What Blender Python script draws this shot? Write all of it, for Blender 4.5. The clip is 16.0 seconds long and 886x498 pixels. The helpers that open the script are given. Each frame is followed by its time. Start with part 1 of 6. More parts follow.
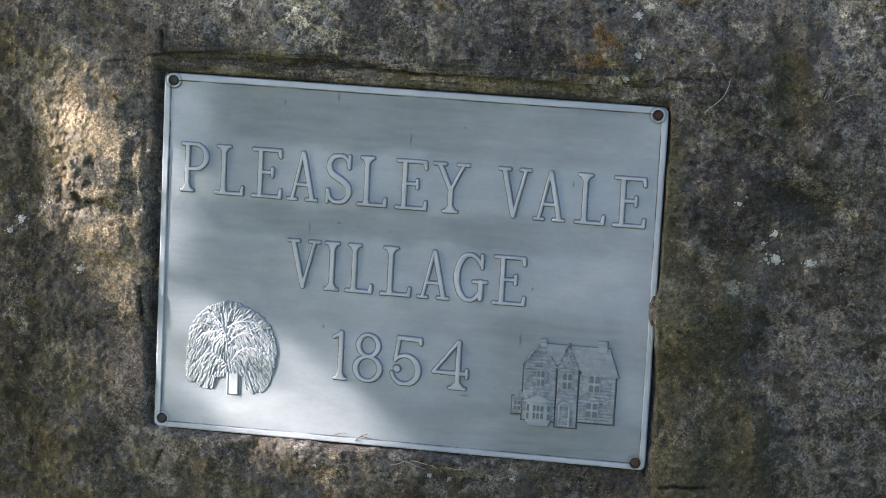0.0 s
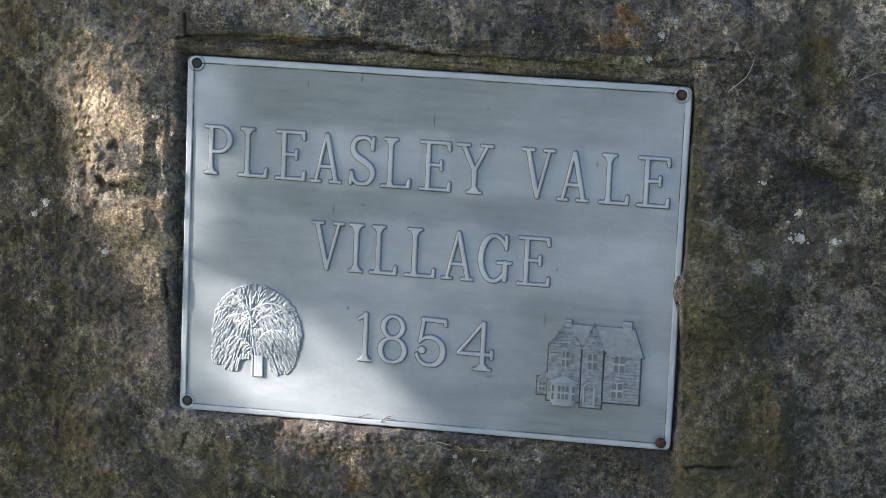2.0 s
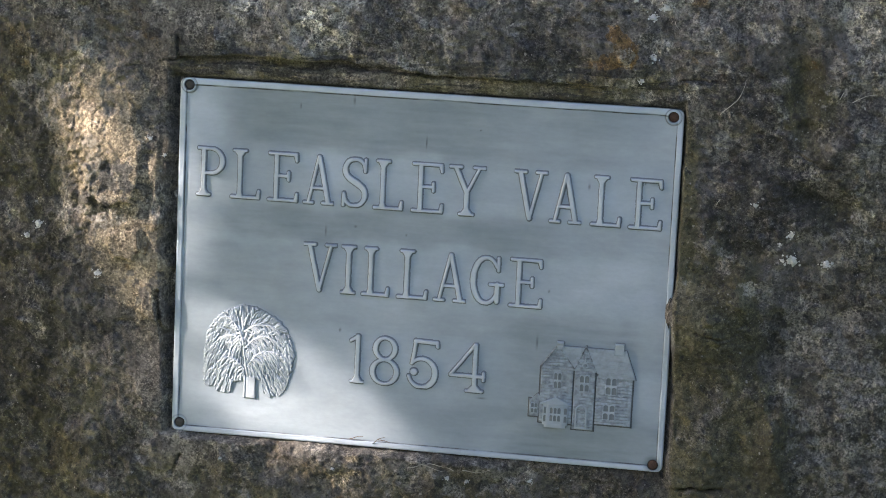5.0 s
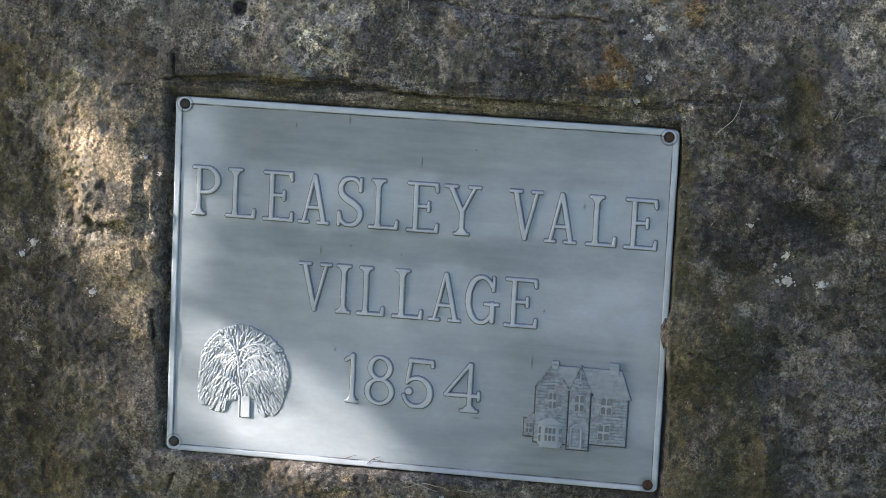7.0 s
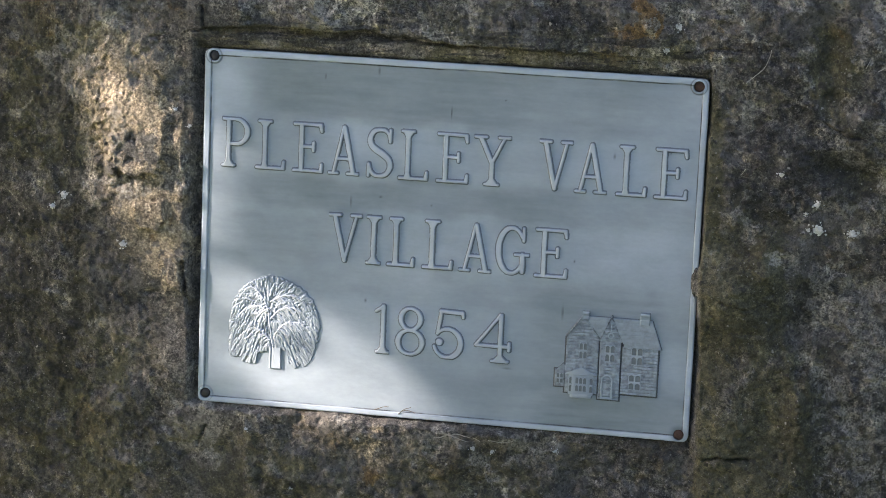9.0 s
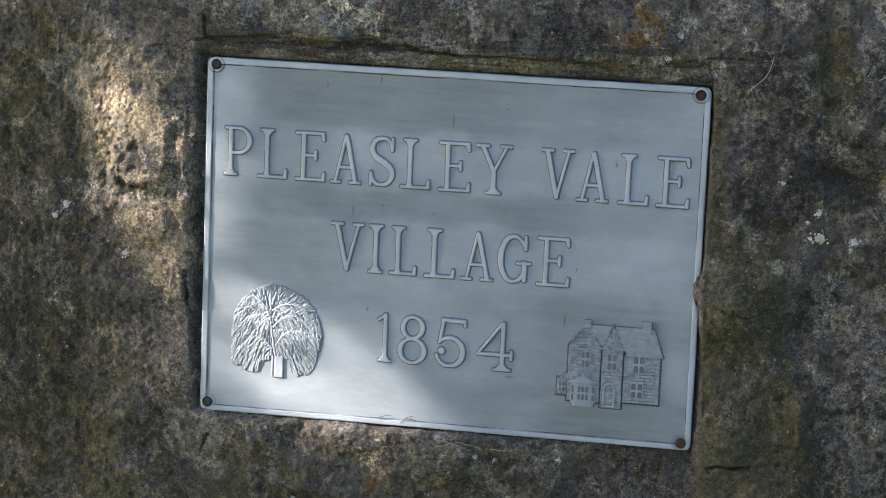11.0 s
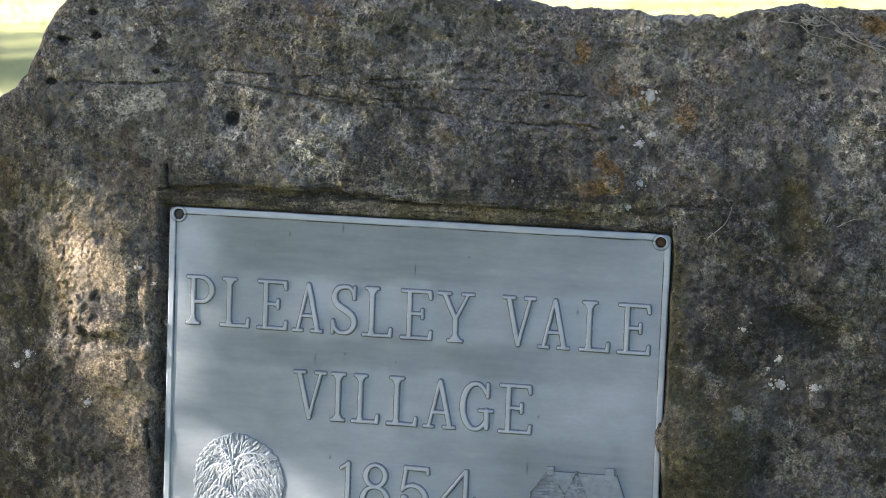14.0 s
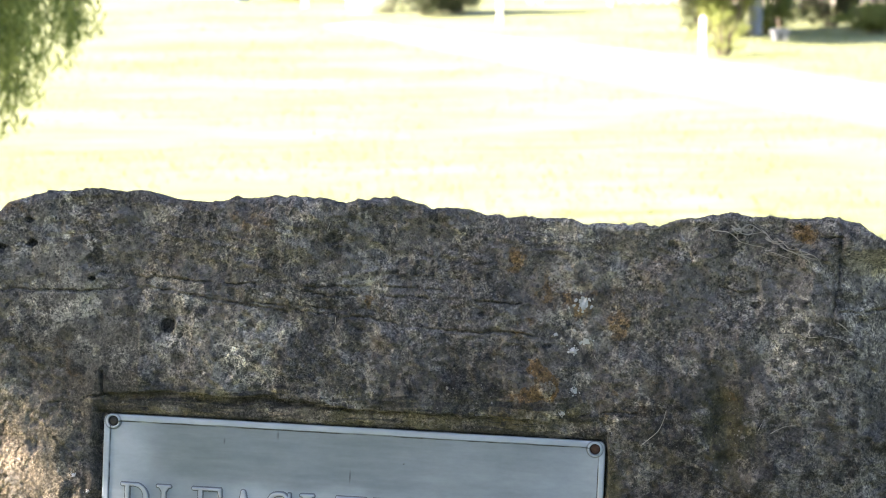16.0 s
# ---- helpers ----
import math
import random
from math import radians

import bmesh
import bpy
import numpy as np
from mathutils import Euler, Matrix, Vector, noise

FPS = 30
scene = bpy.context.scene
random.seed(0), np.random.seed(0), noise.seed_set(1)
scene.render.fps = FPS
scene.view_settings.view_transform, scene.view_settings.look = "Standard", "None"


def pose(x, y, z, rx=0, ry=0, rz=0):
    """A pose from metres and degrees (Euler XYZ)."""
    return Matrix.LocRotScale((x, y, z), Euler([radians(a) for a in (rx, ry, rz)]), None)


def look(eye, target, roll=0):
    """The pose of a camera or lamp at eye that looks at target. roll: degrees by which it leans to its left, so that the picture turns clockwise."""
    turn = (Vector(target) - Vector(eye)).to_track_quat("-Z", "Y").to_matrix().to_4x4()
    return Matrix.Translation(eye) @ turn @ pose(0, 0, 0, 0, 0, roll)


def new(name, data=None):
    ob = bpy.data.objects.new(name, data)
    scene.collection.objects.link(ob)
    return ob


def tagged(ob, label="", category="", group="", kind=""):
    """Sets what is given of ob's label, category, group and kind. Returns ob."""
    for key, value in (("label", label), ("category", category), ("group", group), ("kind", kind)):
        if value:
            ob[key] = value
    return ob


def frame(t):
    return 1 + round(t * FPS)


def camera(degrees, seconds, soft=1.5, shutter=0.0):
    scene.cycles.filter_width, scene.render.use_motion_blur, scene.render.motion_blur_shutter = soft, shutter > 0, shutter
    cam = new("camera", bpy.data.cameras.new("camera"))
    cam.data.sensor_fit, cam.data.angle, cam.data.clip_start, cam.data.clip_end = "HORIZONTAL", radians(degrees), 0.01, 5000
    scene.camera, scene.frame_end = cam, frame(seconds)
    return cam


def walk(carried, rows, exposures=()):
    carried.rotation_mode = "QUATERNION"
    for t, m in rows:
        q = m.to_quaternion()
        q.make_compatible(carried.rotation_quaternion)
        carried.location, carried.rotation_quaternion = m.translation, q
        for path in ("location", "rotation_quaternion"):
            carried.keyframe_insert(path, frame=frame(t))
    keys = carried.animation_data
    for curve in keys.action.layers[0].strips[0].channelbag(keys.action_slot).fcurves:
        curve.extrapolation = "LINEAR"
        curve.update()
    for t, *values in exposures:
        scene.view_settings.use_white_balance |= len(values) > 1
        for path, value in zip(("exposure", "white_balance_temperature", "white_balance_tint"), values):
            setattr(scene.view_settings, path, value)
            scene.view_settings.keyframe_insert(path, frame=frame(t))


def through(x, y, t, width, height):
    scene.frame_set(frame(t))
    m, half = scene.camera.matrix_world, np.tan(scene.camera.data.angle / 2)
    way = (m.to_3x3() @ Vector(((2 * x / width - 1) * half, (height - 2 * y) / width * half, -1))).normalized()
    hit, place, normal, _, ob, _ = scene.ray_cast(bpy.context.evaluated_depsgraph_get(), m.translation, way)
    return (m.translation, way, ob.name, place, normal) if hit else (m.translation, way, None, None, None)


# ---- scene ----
import functools

cam = camera(20.0, 16.0, soft=0.75)
cam.data.dof.use_dof = True
cam.data.dof.focus_distance = 2.95
cam.data.dof.aperture_fstop = 12.0

# The camera is held on one spot, turns, and draws back a little as it tilts up: seconds, eye, tilt, roll and heading in degrees.
PATH = [
    (0, -0.0000, 0.0019, 1.5495, 74.201, 0.019, -0.006), (0.5, -0.0001, 0.0046, 1.5487, 74.117, 0.274, 0.167), (1, -0.0000, 0.0012, 1.5497, 73.895, 0.397, 0.294),
    (1.5, -0.0000, 0.0022, 1.5494, 73.803, 0.467, 0.384), (2, -0.0000, 0.0025, 1.5493, 73.775, 0.499, 0.429), (2.5, -0.0000, 0.0023, 1.5493, 73.780, 0.471, 0.445),
    (3, -0.0000, 0.0016, 1.5495, 73.810, 0.408, 0.434), (3.5, -0.0000, 0.0029, 1.5492, 73.877, 0.318, 0.409), (4, -0.0000, 0.0011, 1.5497, 73.979, 0.343, 0.339),
    (6.5, 0.0000, -0.0002, 1.5500, 74.657, 0.298, 0.203), (7, -0.0000, 0.0008, 1.5498, 74.715, 0.237, 0.205), (7.5, -0.0000, 0.0004, 1.5499, 74.794, 0.378, 0.035),
    (8, 0.0000, -0.0004, 1.5501, 74.841, 0.176, 0.126), (8.5, -0.0000, 0.0014, 1.5496, 74.683, 0.298, 0.469), (9, -0.0000, 0.0022, 1.5494, 73.597, 0.652, 0.799),
    (9.2, -0.0000, 0.0022, 1.5494, 73.455, 0.635, 0.851), (11.5, 0.0000, -0.0001, 1.5500, 73.887, 0.716, 0.819), (12, -0.0000, 0.0017, 1.5495, 73.928, 0.725, 0.792),
    (12.5, -0.0000, 0.0000, 1.5500, 73.945, 0.672, 0.688), (13, 0.0000, -0.0012, 1.5504, 74.331, 0.670, 0.500), (13.5, 0.0001, -0.0062, 1.5518, 76.150, 0.663, 0.253),
    (14, 0.0002, -0.0098, 1.5529, 77.146, 0.768, -0.082), (14.5, 0.0002, -0.0134, 1.5539, 77.670, 0.917, -0.451), (15, 0.0003, -0.0177, 1.5552, 79.745, 0.883, -0.837),
    (15.5, 0.0003, -0.0206, 1.5560, 80.845, 0.706, -1.219), (16, 0.0004, -0.0222, 1.5565, 81.825, 0.472, -1.535)]
EXPOSURE, KELVIN, TINT = 2.93, 6650, 22
walk(cam, [(t, pose(*held)) for t, *held in PATH], [(t, EXPOSURE + stops, KELVIN, TINT) for t, stops in ((0.0, -0.03), (3.5, -0.07), (9.0, -0.08), (12.0, -0.13), (13.2, -0.13), (14.5, 0.03), (15.0, 0.08), (16.0, 0.05))])

# ---------------------------------------------------------------- light
SUN = Vector((-0.864, -0.184, 0.469)).normalized()      # towards the sun
world = bpy.data.worlds.new("sky")
scene.world = world
world.use_nodes = True
wn = world.node_tree.nodes
sky = wn.new("ShaderNodeTexSky")
sky.sky_type = "NISHITA"
sky.sun_disc = False
sky.sun_elevation = math.asin(SUN.z)
sky.sun_rotation = math.atan2(SUN.x, SUN.y)
wn["Background"].inputs["Strength"].default_value = 0.055
world.node_tree.links.new(sky.outputs[0], wn["Background"].inputs["Color"])
sun = new("sun", bpy.data.lights.new("sun", "SUN"))
sun.data.energy = 5.0
sun.data.angle = radians(0.53)
sun.data.color = (1.0, 0.93, 0.82)
sun.matrix_world = look(SUN * 30, (0, 0, 0))


# ---------------------------------------------------------------- materials
def material(name, rough=0.6, metal=0.0, spec=0.5):
    m = bpy.data.materials.new(name)
    m.use_nodes = True
    b = m.node_tree.nodes["Principled BSDF"]
    b.inputs["Roughness"].default_value = rough
    b.inputs["Metallic"].default_value = metal
    b.inputs["Specular IOR Level"].default_value = spec
    return m, m.node_tree, b


def node(tree, kind, **values):
    n = tree.nodes.new(kind)
    for key, value in values.items():
        n.inputs[key].default_value = value
    return n


def noise_of(tree, scale, detail=4.0, rough=0.6, stretch=None, distortion=0.0, shift=0.0):
    """Noise over the object's own coordinates; its value as an output socket."""
    co = tree.nodes.new("ShaderNodeTexCoord").outputs["Object"]
    if stretch or shift:
        mp = tree.nodes.new("ShaderNodeMapping")
        mp.inputs["Scale"].default_value = stretch or (1.0, 1.0, 1.0)
        mp.inputs["Location"].default_value = (shift, shift * 0.7, -shift)
        tree.links.new(co, mp.inputs["Vector"])
        co = mp.outputs[0]
    n = node(tree, "ShaderNodeTexNoise", Scale=scale, Detail=detail, Roughness=rough, Distortion=distortion)
    tree.links.new(co, n.inputs["Vector"])
    return n.outputs["Fac"]


def ramp(tree, fac, stops):
    r = tree.nodes.new("ShaderNodeValToRGB")
    e = r.color_ramp.elements
    while len(e) < len(stops):
        e.new(0.5)
    for el, (p, c) in zip(e, stops):
        el.position = p
        el.color = (*c, 1) if len(c) == 3 else c
    tree.links.new(fac, r.inputs[0])
    return r.outputs[0]


def mix(tree, fac, a, b, blend="MIX"):
    n = tree.nodes.new("ShaderNodeMix")
    n.data_type, n.blend_type = "RGBA", blend
    for socket, value in ((n.inputs[0], fac), (n.inputs[6], a), (n.inputs[7], b)):
        if isinstance(value, bpy.types.NodeSocket):
            tree.links.new(value, socket)
        elif isinstance(value, (int, float)):
            socket.default_value = value
        else:
            socket.default_value = (*value, 1)
    return n.outputs[2]


def calc(tree, op, a, b=0.0):
    n = tree.nodes.new("ShaderNodeMath")
    n.operation = op
    n.use_clamp = True
    for socket, value in ((n.inputs[0], a), (n.inputs[1], b)):
        if isinstance(value, bpy.types.NodeSocket):
            tree.links.new(value, socket)
        else:
            socket.default_value = value
    return n.outputs[0]


def attr(tree, name):
    n = tree.nodes.new("ShaderNodeAttribute")
    n.attribute_name = name
    return n.outputs["Fac"]


def bump(tree, bsdf, height, strength, distance):
    b = node(tree, "ShaderNodeBump", Strength=strength, Distance=distance)
    tree.links.new(height, b.inputs["Height"])
    tree.links.new(b.outputs[0], bsdf.inputs["Normal"])


def plain(name, colour, rough=0.7, metal=0.0, var=0.25, scale=30.0, relief=0.0):
    """A surface of one colour with variation at two scales."""
    m, t, b = material(name, rough, metal)
    dark = tuple(c * (1 - var) for c in colour)
    light = tuple(min(1, c * (1 + var)) for c in colour)
    f1 = noise_of(t, scale, 5)
    f2 = noise_of(t, scale * 9, 3)
    f = calc(t, "ADD", calc(t, "MULTIPLY", f1, 0.6), calc(t, "MULTIPLY", f2, 0.4))
    t.links.new(ramp(t, f, [(0.3, dark), (0.7, light)]), b.inputs["Base Color"])
    if relief:
        bump(t, b, f2, 0.5, relief)
    return m


def stone_material():
    m, t, b = material("weathered_stone", 0.92, 0.0, 0.25)
    mid = noise_of(t, 38, 5, 0.65)
    fine = noise_of(t, 170, 6, 0.72)
    crumb = noise_of(t, 330, 5, 0.75)
    grit = noise_of(t, 700, 4, 0.75)
    ragged = noise_of(t, 60, 7, 0.72, None, 0.0, 3.0)
    grain = calc(t, "ADD", calc(t, "MULTIPLY", fine, 0.40), calc(t, "ADD", calc(t, "MULTIPLY", crumb, 0.35), calc(t, "MULTIPLY", grit, 0.25)))

    def coat(name, strength):
        """A growth with a ragged border: half a thin film, half a crust with a sharp edge."""
        a = attr(t, name)
        soft = calc(t, "MULTIPLY", a, 0.5)
        edge = calc(t, "ADD", calc(t, "MULTIPLY", a, 0.62), calc(t, "MULTIPLY", ragged, 0.8))
        hard = calc(t, "MULTIPLY", ramp(t, edge, [(0.62, (0, 0, 0)), (0.70, (1, 1, 1))]), 0.5)
        return calc(t, "MULTIPLY", calc(t, "ADD", soft, hard), strength)

    c = ramp(t, grain, [(0.36, (0.078, 0.072, 0.063)), (0.48, (0.114, 0.106, 0.094)), (0.56, (0.140, 0.131, 0.117)), (0.66, (0.185, 0.174, 0.157))])
    c = mix(t, calc(t, "MULTIPLY", ramp(t, mid, [(0.50, (0, 0, 0)), (0.56, (1, 1, 1))]), 0.3), c, (0.075, 0.074, 0.073))
    # coats on the face: buff bare stone with sunlit colour painted in, moss film, ochre crust, pale crust, black crust
    # with shade of hollows painted in
    c = mix(t, coat("tan", 0.75), c, ramp(t, grain, [(0.36, (0.080, 0.074, 0.060)), (0.50, (0.143, 0.133, 0.110)), (0.64, (0.22, 0.206, 0.174))]))
    c = mix(t, coat("olive", 0.90), c, ramp(t, grain, [(0.36, (0.050, 0.047, 0.024)), (0.52, (0.094, 0.089, 0.052)), (0.66, (0.165, 0.157, 0.10))]))
    c = mix(t, coat("ochre", 1.0), c, ramp(t, grain, [(0.36, (0.075, 0.045, 0.020)), (0.52, (0.15, 0.095, 0.042)), (0.66, (0.26, 0.17, 0.075))]))
    c = mix(t, coat("buff_lit", 1.0), c, ramp(t, grain, [(0.38, (0.10, 0.079, 0.050)), (0.47, (0.24, 0.196, 0.132)), (0.54, (0.36, 0.296, 0.205)), (0.63, (0.58, 0.492, 0.355))]))
    crust = ramp(t, calc(t, "ADD", calc(t, "MULTIPLY", crumb, 0.7), calc(t, "MULTIPLY", grit, 0.3)), [(0.42, (0.15, 0.15, 0.15)), (0.53, (1, 1, 1))])
    c = mix(t, calc(t, "MULTIPLY", coat("pale", 1.0), crust), c, (0.270, 0.253, 0.215))
    c = mix(t, coat("soot_shade", 0.85), c, ramp(t, crumb, [(0.40, (0.022, 0.022, 0.021)), (0.65, (0.060, 0.060, 0.058))]))
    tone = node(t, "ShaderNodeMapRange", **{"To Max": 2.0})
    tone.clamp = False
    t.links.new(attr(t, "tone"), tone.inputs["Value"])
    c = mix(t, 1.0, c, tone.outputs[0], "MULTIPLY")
    bare = calc(t, "SUBTRACT", 1.0, calc(t, "MULTIPLY", attr(t, "olive"), 0.55))
    # lacy crusts one over another, each with a crisp border
    for size, at, factor, shift in ((42.0, 0.56, 0.86, 1.0), (55.0, 0.58, 1.14, 2.0), (85.0, 0.58, 0.76, 4.0), (110.0, 0.60, 1.32, 5.0), (170.0, 0.58, 0.60, 6.0)):
        lace = ramp(t, noise_of(t, size, 6, 0.66, None, 0.0, shift), [(at, (0, 0, 0)), (at + 0.018, (1, 1, 1))])
        c = mix(t, calc(t, "MULTIPLY", lace, bare), c, mix(t, 1.0, c, (factor, factor, factor), "MULTIPLY"))
    # crusts broken into small areoles by fine cracks, here and there
    cracks = None
    for size, shift, low_at in ((150.0, 7.0, 0.54), (290.0, 8.0, 0.53)):
        net = node(t, "ShaderNodeTexVoronoi", Scale=size)
        net.feature = "DISTANCE_TO_EDGE"
        co = t.nodes.new("ShaderNodeTexCoord").outputs["Object"]
        wob = node(t, "ShaderNodeTexNoise", Scale=size * 0.9, Detail=3.0)
        t.links.new(co, wob.inputs["Vector"])
        bend = t.nodes.new("ShaderNodeVectorMath")
        bend.operation = "MULTIPLY_ADD"
        bend.inputs[1].default_value = (1.6 / size,) * 3
        t.links.new(wob.outputs["Color"], bend.inputs[0])
        t.links.new(co, bend.inputs[2])
        t.links.new(bend.outputs[0], net.inputs["Vector"])
        line = ramp(t, net.outputs["Distance"], [(0.02, (0.70, 0.70, 0.70)), (0.12, (1.06, 1.06, 1.06)), (0.30, (1.20, 1.20, 1.18))])
        where = ramp(t, noise_of(t, 26, 5, 0.6, None, 0.0, shift), [(low_at, (0, 0, 0)), (low_at + 0.08, (1, 1, 1))])
        c = mix(t, calc(t, "MULTIPLY", where, bare), c, mix(t, 1.0, c, line, "MULTIPLY"))
        part_of = calc(t, "MULTIPLY", ramp(t, net.outputs["Distance"], [(0.02, (0, 0, 0)), (0.16, (1, 1, 1))]), where)
        cracks = part_of if cracks is None else calc(t, "MAXIMUM", cracks, part_of)
    rough_patch = calc(t, "MULTIPLY", ramp(t, noise_of(t, 16, 4, 0.6), [(0.42, (0.18, 0.18, 0.18)), (0.58, (0.80, 0.80, 0.80))]), bare)
    speck = ramp(t, grit, [(0.36, (0.68, 0.68, 0.68)), (0.50, (1, 1, 1)), (0.64, (1.40, 1.40, 1.38))])
    c = mix(t, rough_patch, c, speck, "MULTIPLY")
    c = mix(t, rough_patch, c, ramp(t, crumb, [(0.38, (0.46, 0.46, 0.46)), (0.50, (1, 1, 1)), (0.62, (1.75, 1.74, 1.70))]), "MULTIPLY")
    c = mix(t, calc(t, "MULTIPLY", rough_patch, 1.2), c, ramp(t, noise_of(t, 150, 5, 0.75, None, 0.0, 9.0), [(0.38, (0.50, 0.50, 0.50)), (0.48, (0.94, 0.94, 0.94)), (0.54, (1.05, 1.05, 1.04)), (0.63, (1.70, 1.68, 1.62))]), "MULTIPLY")
    clean = calc(t, "SUBTRACT", 0.7, calc(t, "MULTIPLY", attr(t, "buff_lit"), 0.35))
    # round lichen crusts, greyer or duller than the stone, some with a rim
    for size, reach, share, inner, outer in ((30.0, 0.40, 0.66, (1.22, 1.22, 1.17), (1.50, 1.50, 1.44)), (52.0, 0.38, 0.60, (1.42, 1.41, 1.34), (1.20, 1.20, 1.15)), (44.0, 0.36, 0.76, (0.70, 0.70, 0.71), (0.84, 0.84, 0.84)),
                                             (88.0, 0.36, 0.62, (1.55, 1.53, 1.45), (1.32, 1.31, 1.26)), (74.0, 0.34, 0.74, (0.62, 0.62, 0.62), (0.80, 0.80, 0.80)), (64.0, 0.36, 0.80, (1.08, 1.05, 0.90), (1.18, 1.14, 0.98))):
        cell = node(t, "ShaderNodeTexVoronoi", Scale=size)
        co = t.nodes.new("ShaderNodeTexCoord").outputs["Object"]
        wob = node(t, "ShaderNodeTexNoise", Scale=size * 2.6, Detail=4.0, Roughness=0.65)
        t.links.new(co, wob.inputs["Vector"])
        shift = t.nodes.new("ShaderNodeVectorMath")
        shift.operation = "MULTIPLY_ADD"
        shift.inputs[1].default_value = (0.55 / size,) * 3
        t.links.new(wob.outputs["Color"], shift.inputs[0])
        t.links.new(co, shift.inputs[2])
        t.links.new(shift.outputs[0], cell.inputs["Vector"])
        split = t.nodes.new("ShaderNodeSeparateColor")
        t.links.new(cell.outputs["Color"], split.inputs[0])
        here = ramp(t, cell.outputs["Distance"], [(reach - 0.05, (1, 1, 1)), (reach + 0.07, (0, 0, 0))])
        some = ramp(t, split.outputs[0], [(share, (0, 0, 0)), (share + 0.10, (1, 1, 1))])
        tint = ramp(t, cell.outputs["Distance"], [(reach * 0.45, inner), (reach * 0.85, outer)])
        thin = calc(t, "MULTIPLY", calc(t, "MULTIPLY", here, some), calc(t, "MULTIPLY", clean, 1.25))
        c = mix(t, thin, c, mix(t, 1.0, c, tint, "MULTIPLY"))
    # small black crust dots and pale grains, each with a sharp border
    for size, reach, share, tint in ((95.0, 0.27, 0.90, (0.030, 0.029, 0.027)), (170.0, 0.28, 0.84, (0.034, 0.032, 0.029)), (300.0, 0.30, 0.80, (0.036, 0.034, 0.031)), (140.0, 0.20, 0.968, (0.30, 0.29, 0.26)), (260.0, 0.24, 0.955, (0.24, 0.23, 0.205)), (400.0, 0.28, 0.94, (0.20, 0.192, 0.172))):
        cell = node(t, "ShaderNodeTexVoronoi", Scale=size)
        co = t.nodes.new("ShaderNodeTexCoord").outputs["Object"]
        wob = node(t, "ShaderNodeTexNoise", Scale=size * 2.2, Detail=2.0)
        t.links.new(co, wob.inputs["Vector"])
        shift = t.nodes.new("ShaderNodeVectorMath")
        shift.operation = "MULTIPLY_ADD"
        shift.inputs[1].default_value = (0.5 / size,) * 3
        t.links.new(wob.outputs["Color"], shift.inputs[0])
        t.links.new(co, shift.inputs[2])
        t.links.new(shift.outputs[0], cell.inputs["Vector"])
        split = t.nodes.new("ShaderNodeSeparateColor")
        t.links.new(cell.outputs["Color"], split.inputs[0])
        here = ramp(t, cell.outputs["Distance"], [(reach, (1, 1, 1)), (reach + 0.08, (0, 0, 0))])
        some = ramp(t, split.outputs[1], [(share, (0, 0, 0)), (share + 0.02, (1, 1, 1))])
        c = mix(t, calc(t, "MULTIPLY", calc(t, "MULTIPLY", here, some), clean), c, tint)
    t.links.new(c, b.inputs["Base Color"])
    h = calc(t, "ADD", calc(t, "MULTIPLY", fine, 0.35), calc(t, "ADD", calc(t, "MULTIPLY", crumb, 0.4), calc(t, "MULTIPLY", grit, 0.25)))
    h = calc(t, "MULTIPLY", h, calc(t, "SUBTRACT", 1.0, calc(t, "MULTIPLY", attr(t, "buff_lit"), 0.10)))
    chips = node(t, "ShaderNodeTexVoronoi", Scale=150.0)
    co = t.nodes.new("ShaderNodeTexCoord").outputs["Object"]
    wob = node(t, "ShaderNodeTexNoise", Scale=90.0, Detail=5.0, Roughness=0.7)
    t.links.new(co, wob.inputs["Vector"])
    bend = t.nodes.new("ShaderNodeVectorMath")
    bend.operation = "MULTIPLY_ADD"
    bend.inputs[1].default_value = (0.014, 0.014, 0.014)
    t.links.new(wob.outputs["Color"], bend.inputs[0])
    t.links.new(co, bend.inputs[2])
    t.links.new(bend.outputs[0], chips.inputs["Vector"])
    grit_of = calc(t, "MULTIPLY", calc(t, "ADD", calc(t, "MULTIPLY", chips.outputs["Distance"], 0.45), calc(t, "MULTIPLY", fine, 0.45)), calc(t, "MULTIPLY", attr(t, "buff_lit"), 0.9))
    h = calc(t, "ADD", calc(t, "ADD", calc(t, "MULTIPLY", h, 0.70), calc(t, "MULTIPLY", cracks, 0.08)), calc(t, "MULTIPLY", grit_of, 0.6))
    bump(t, b, h, 1.0, 0.0042)
    return m


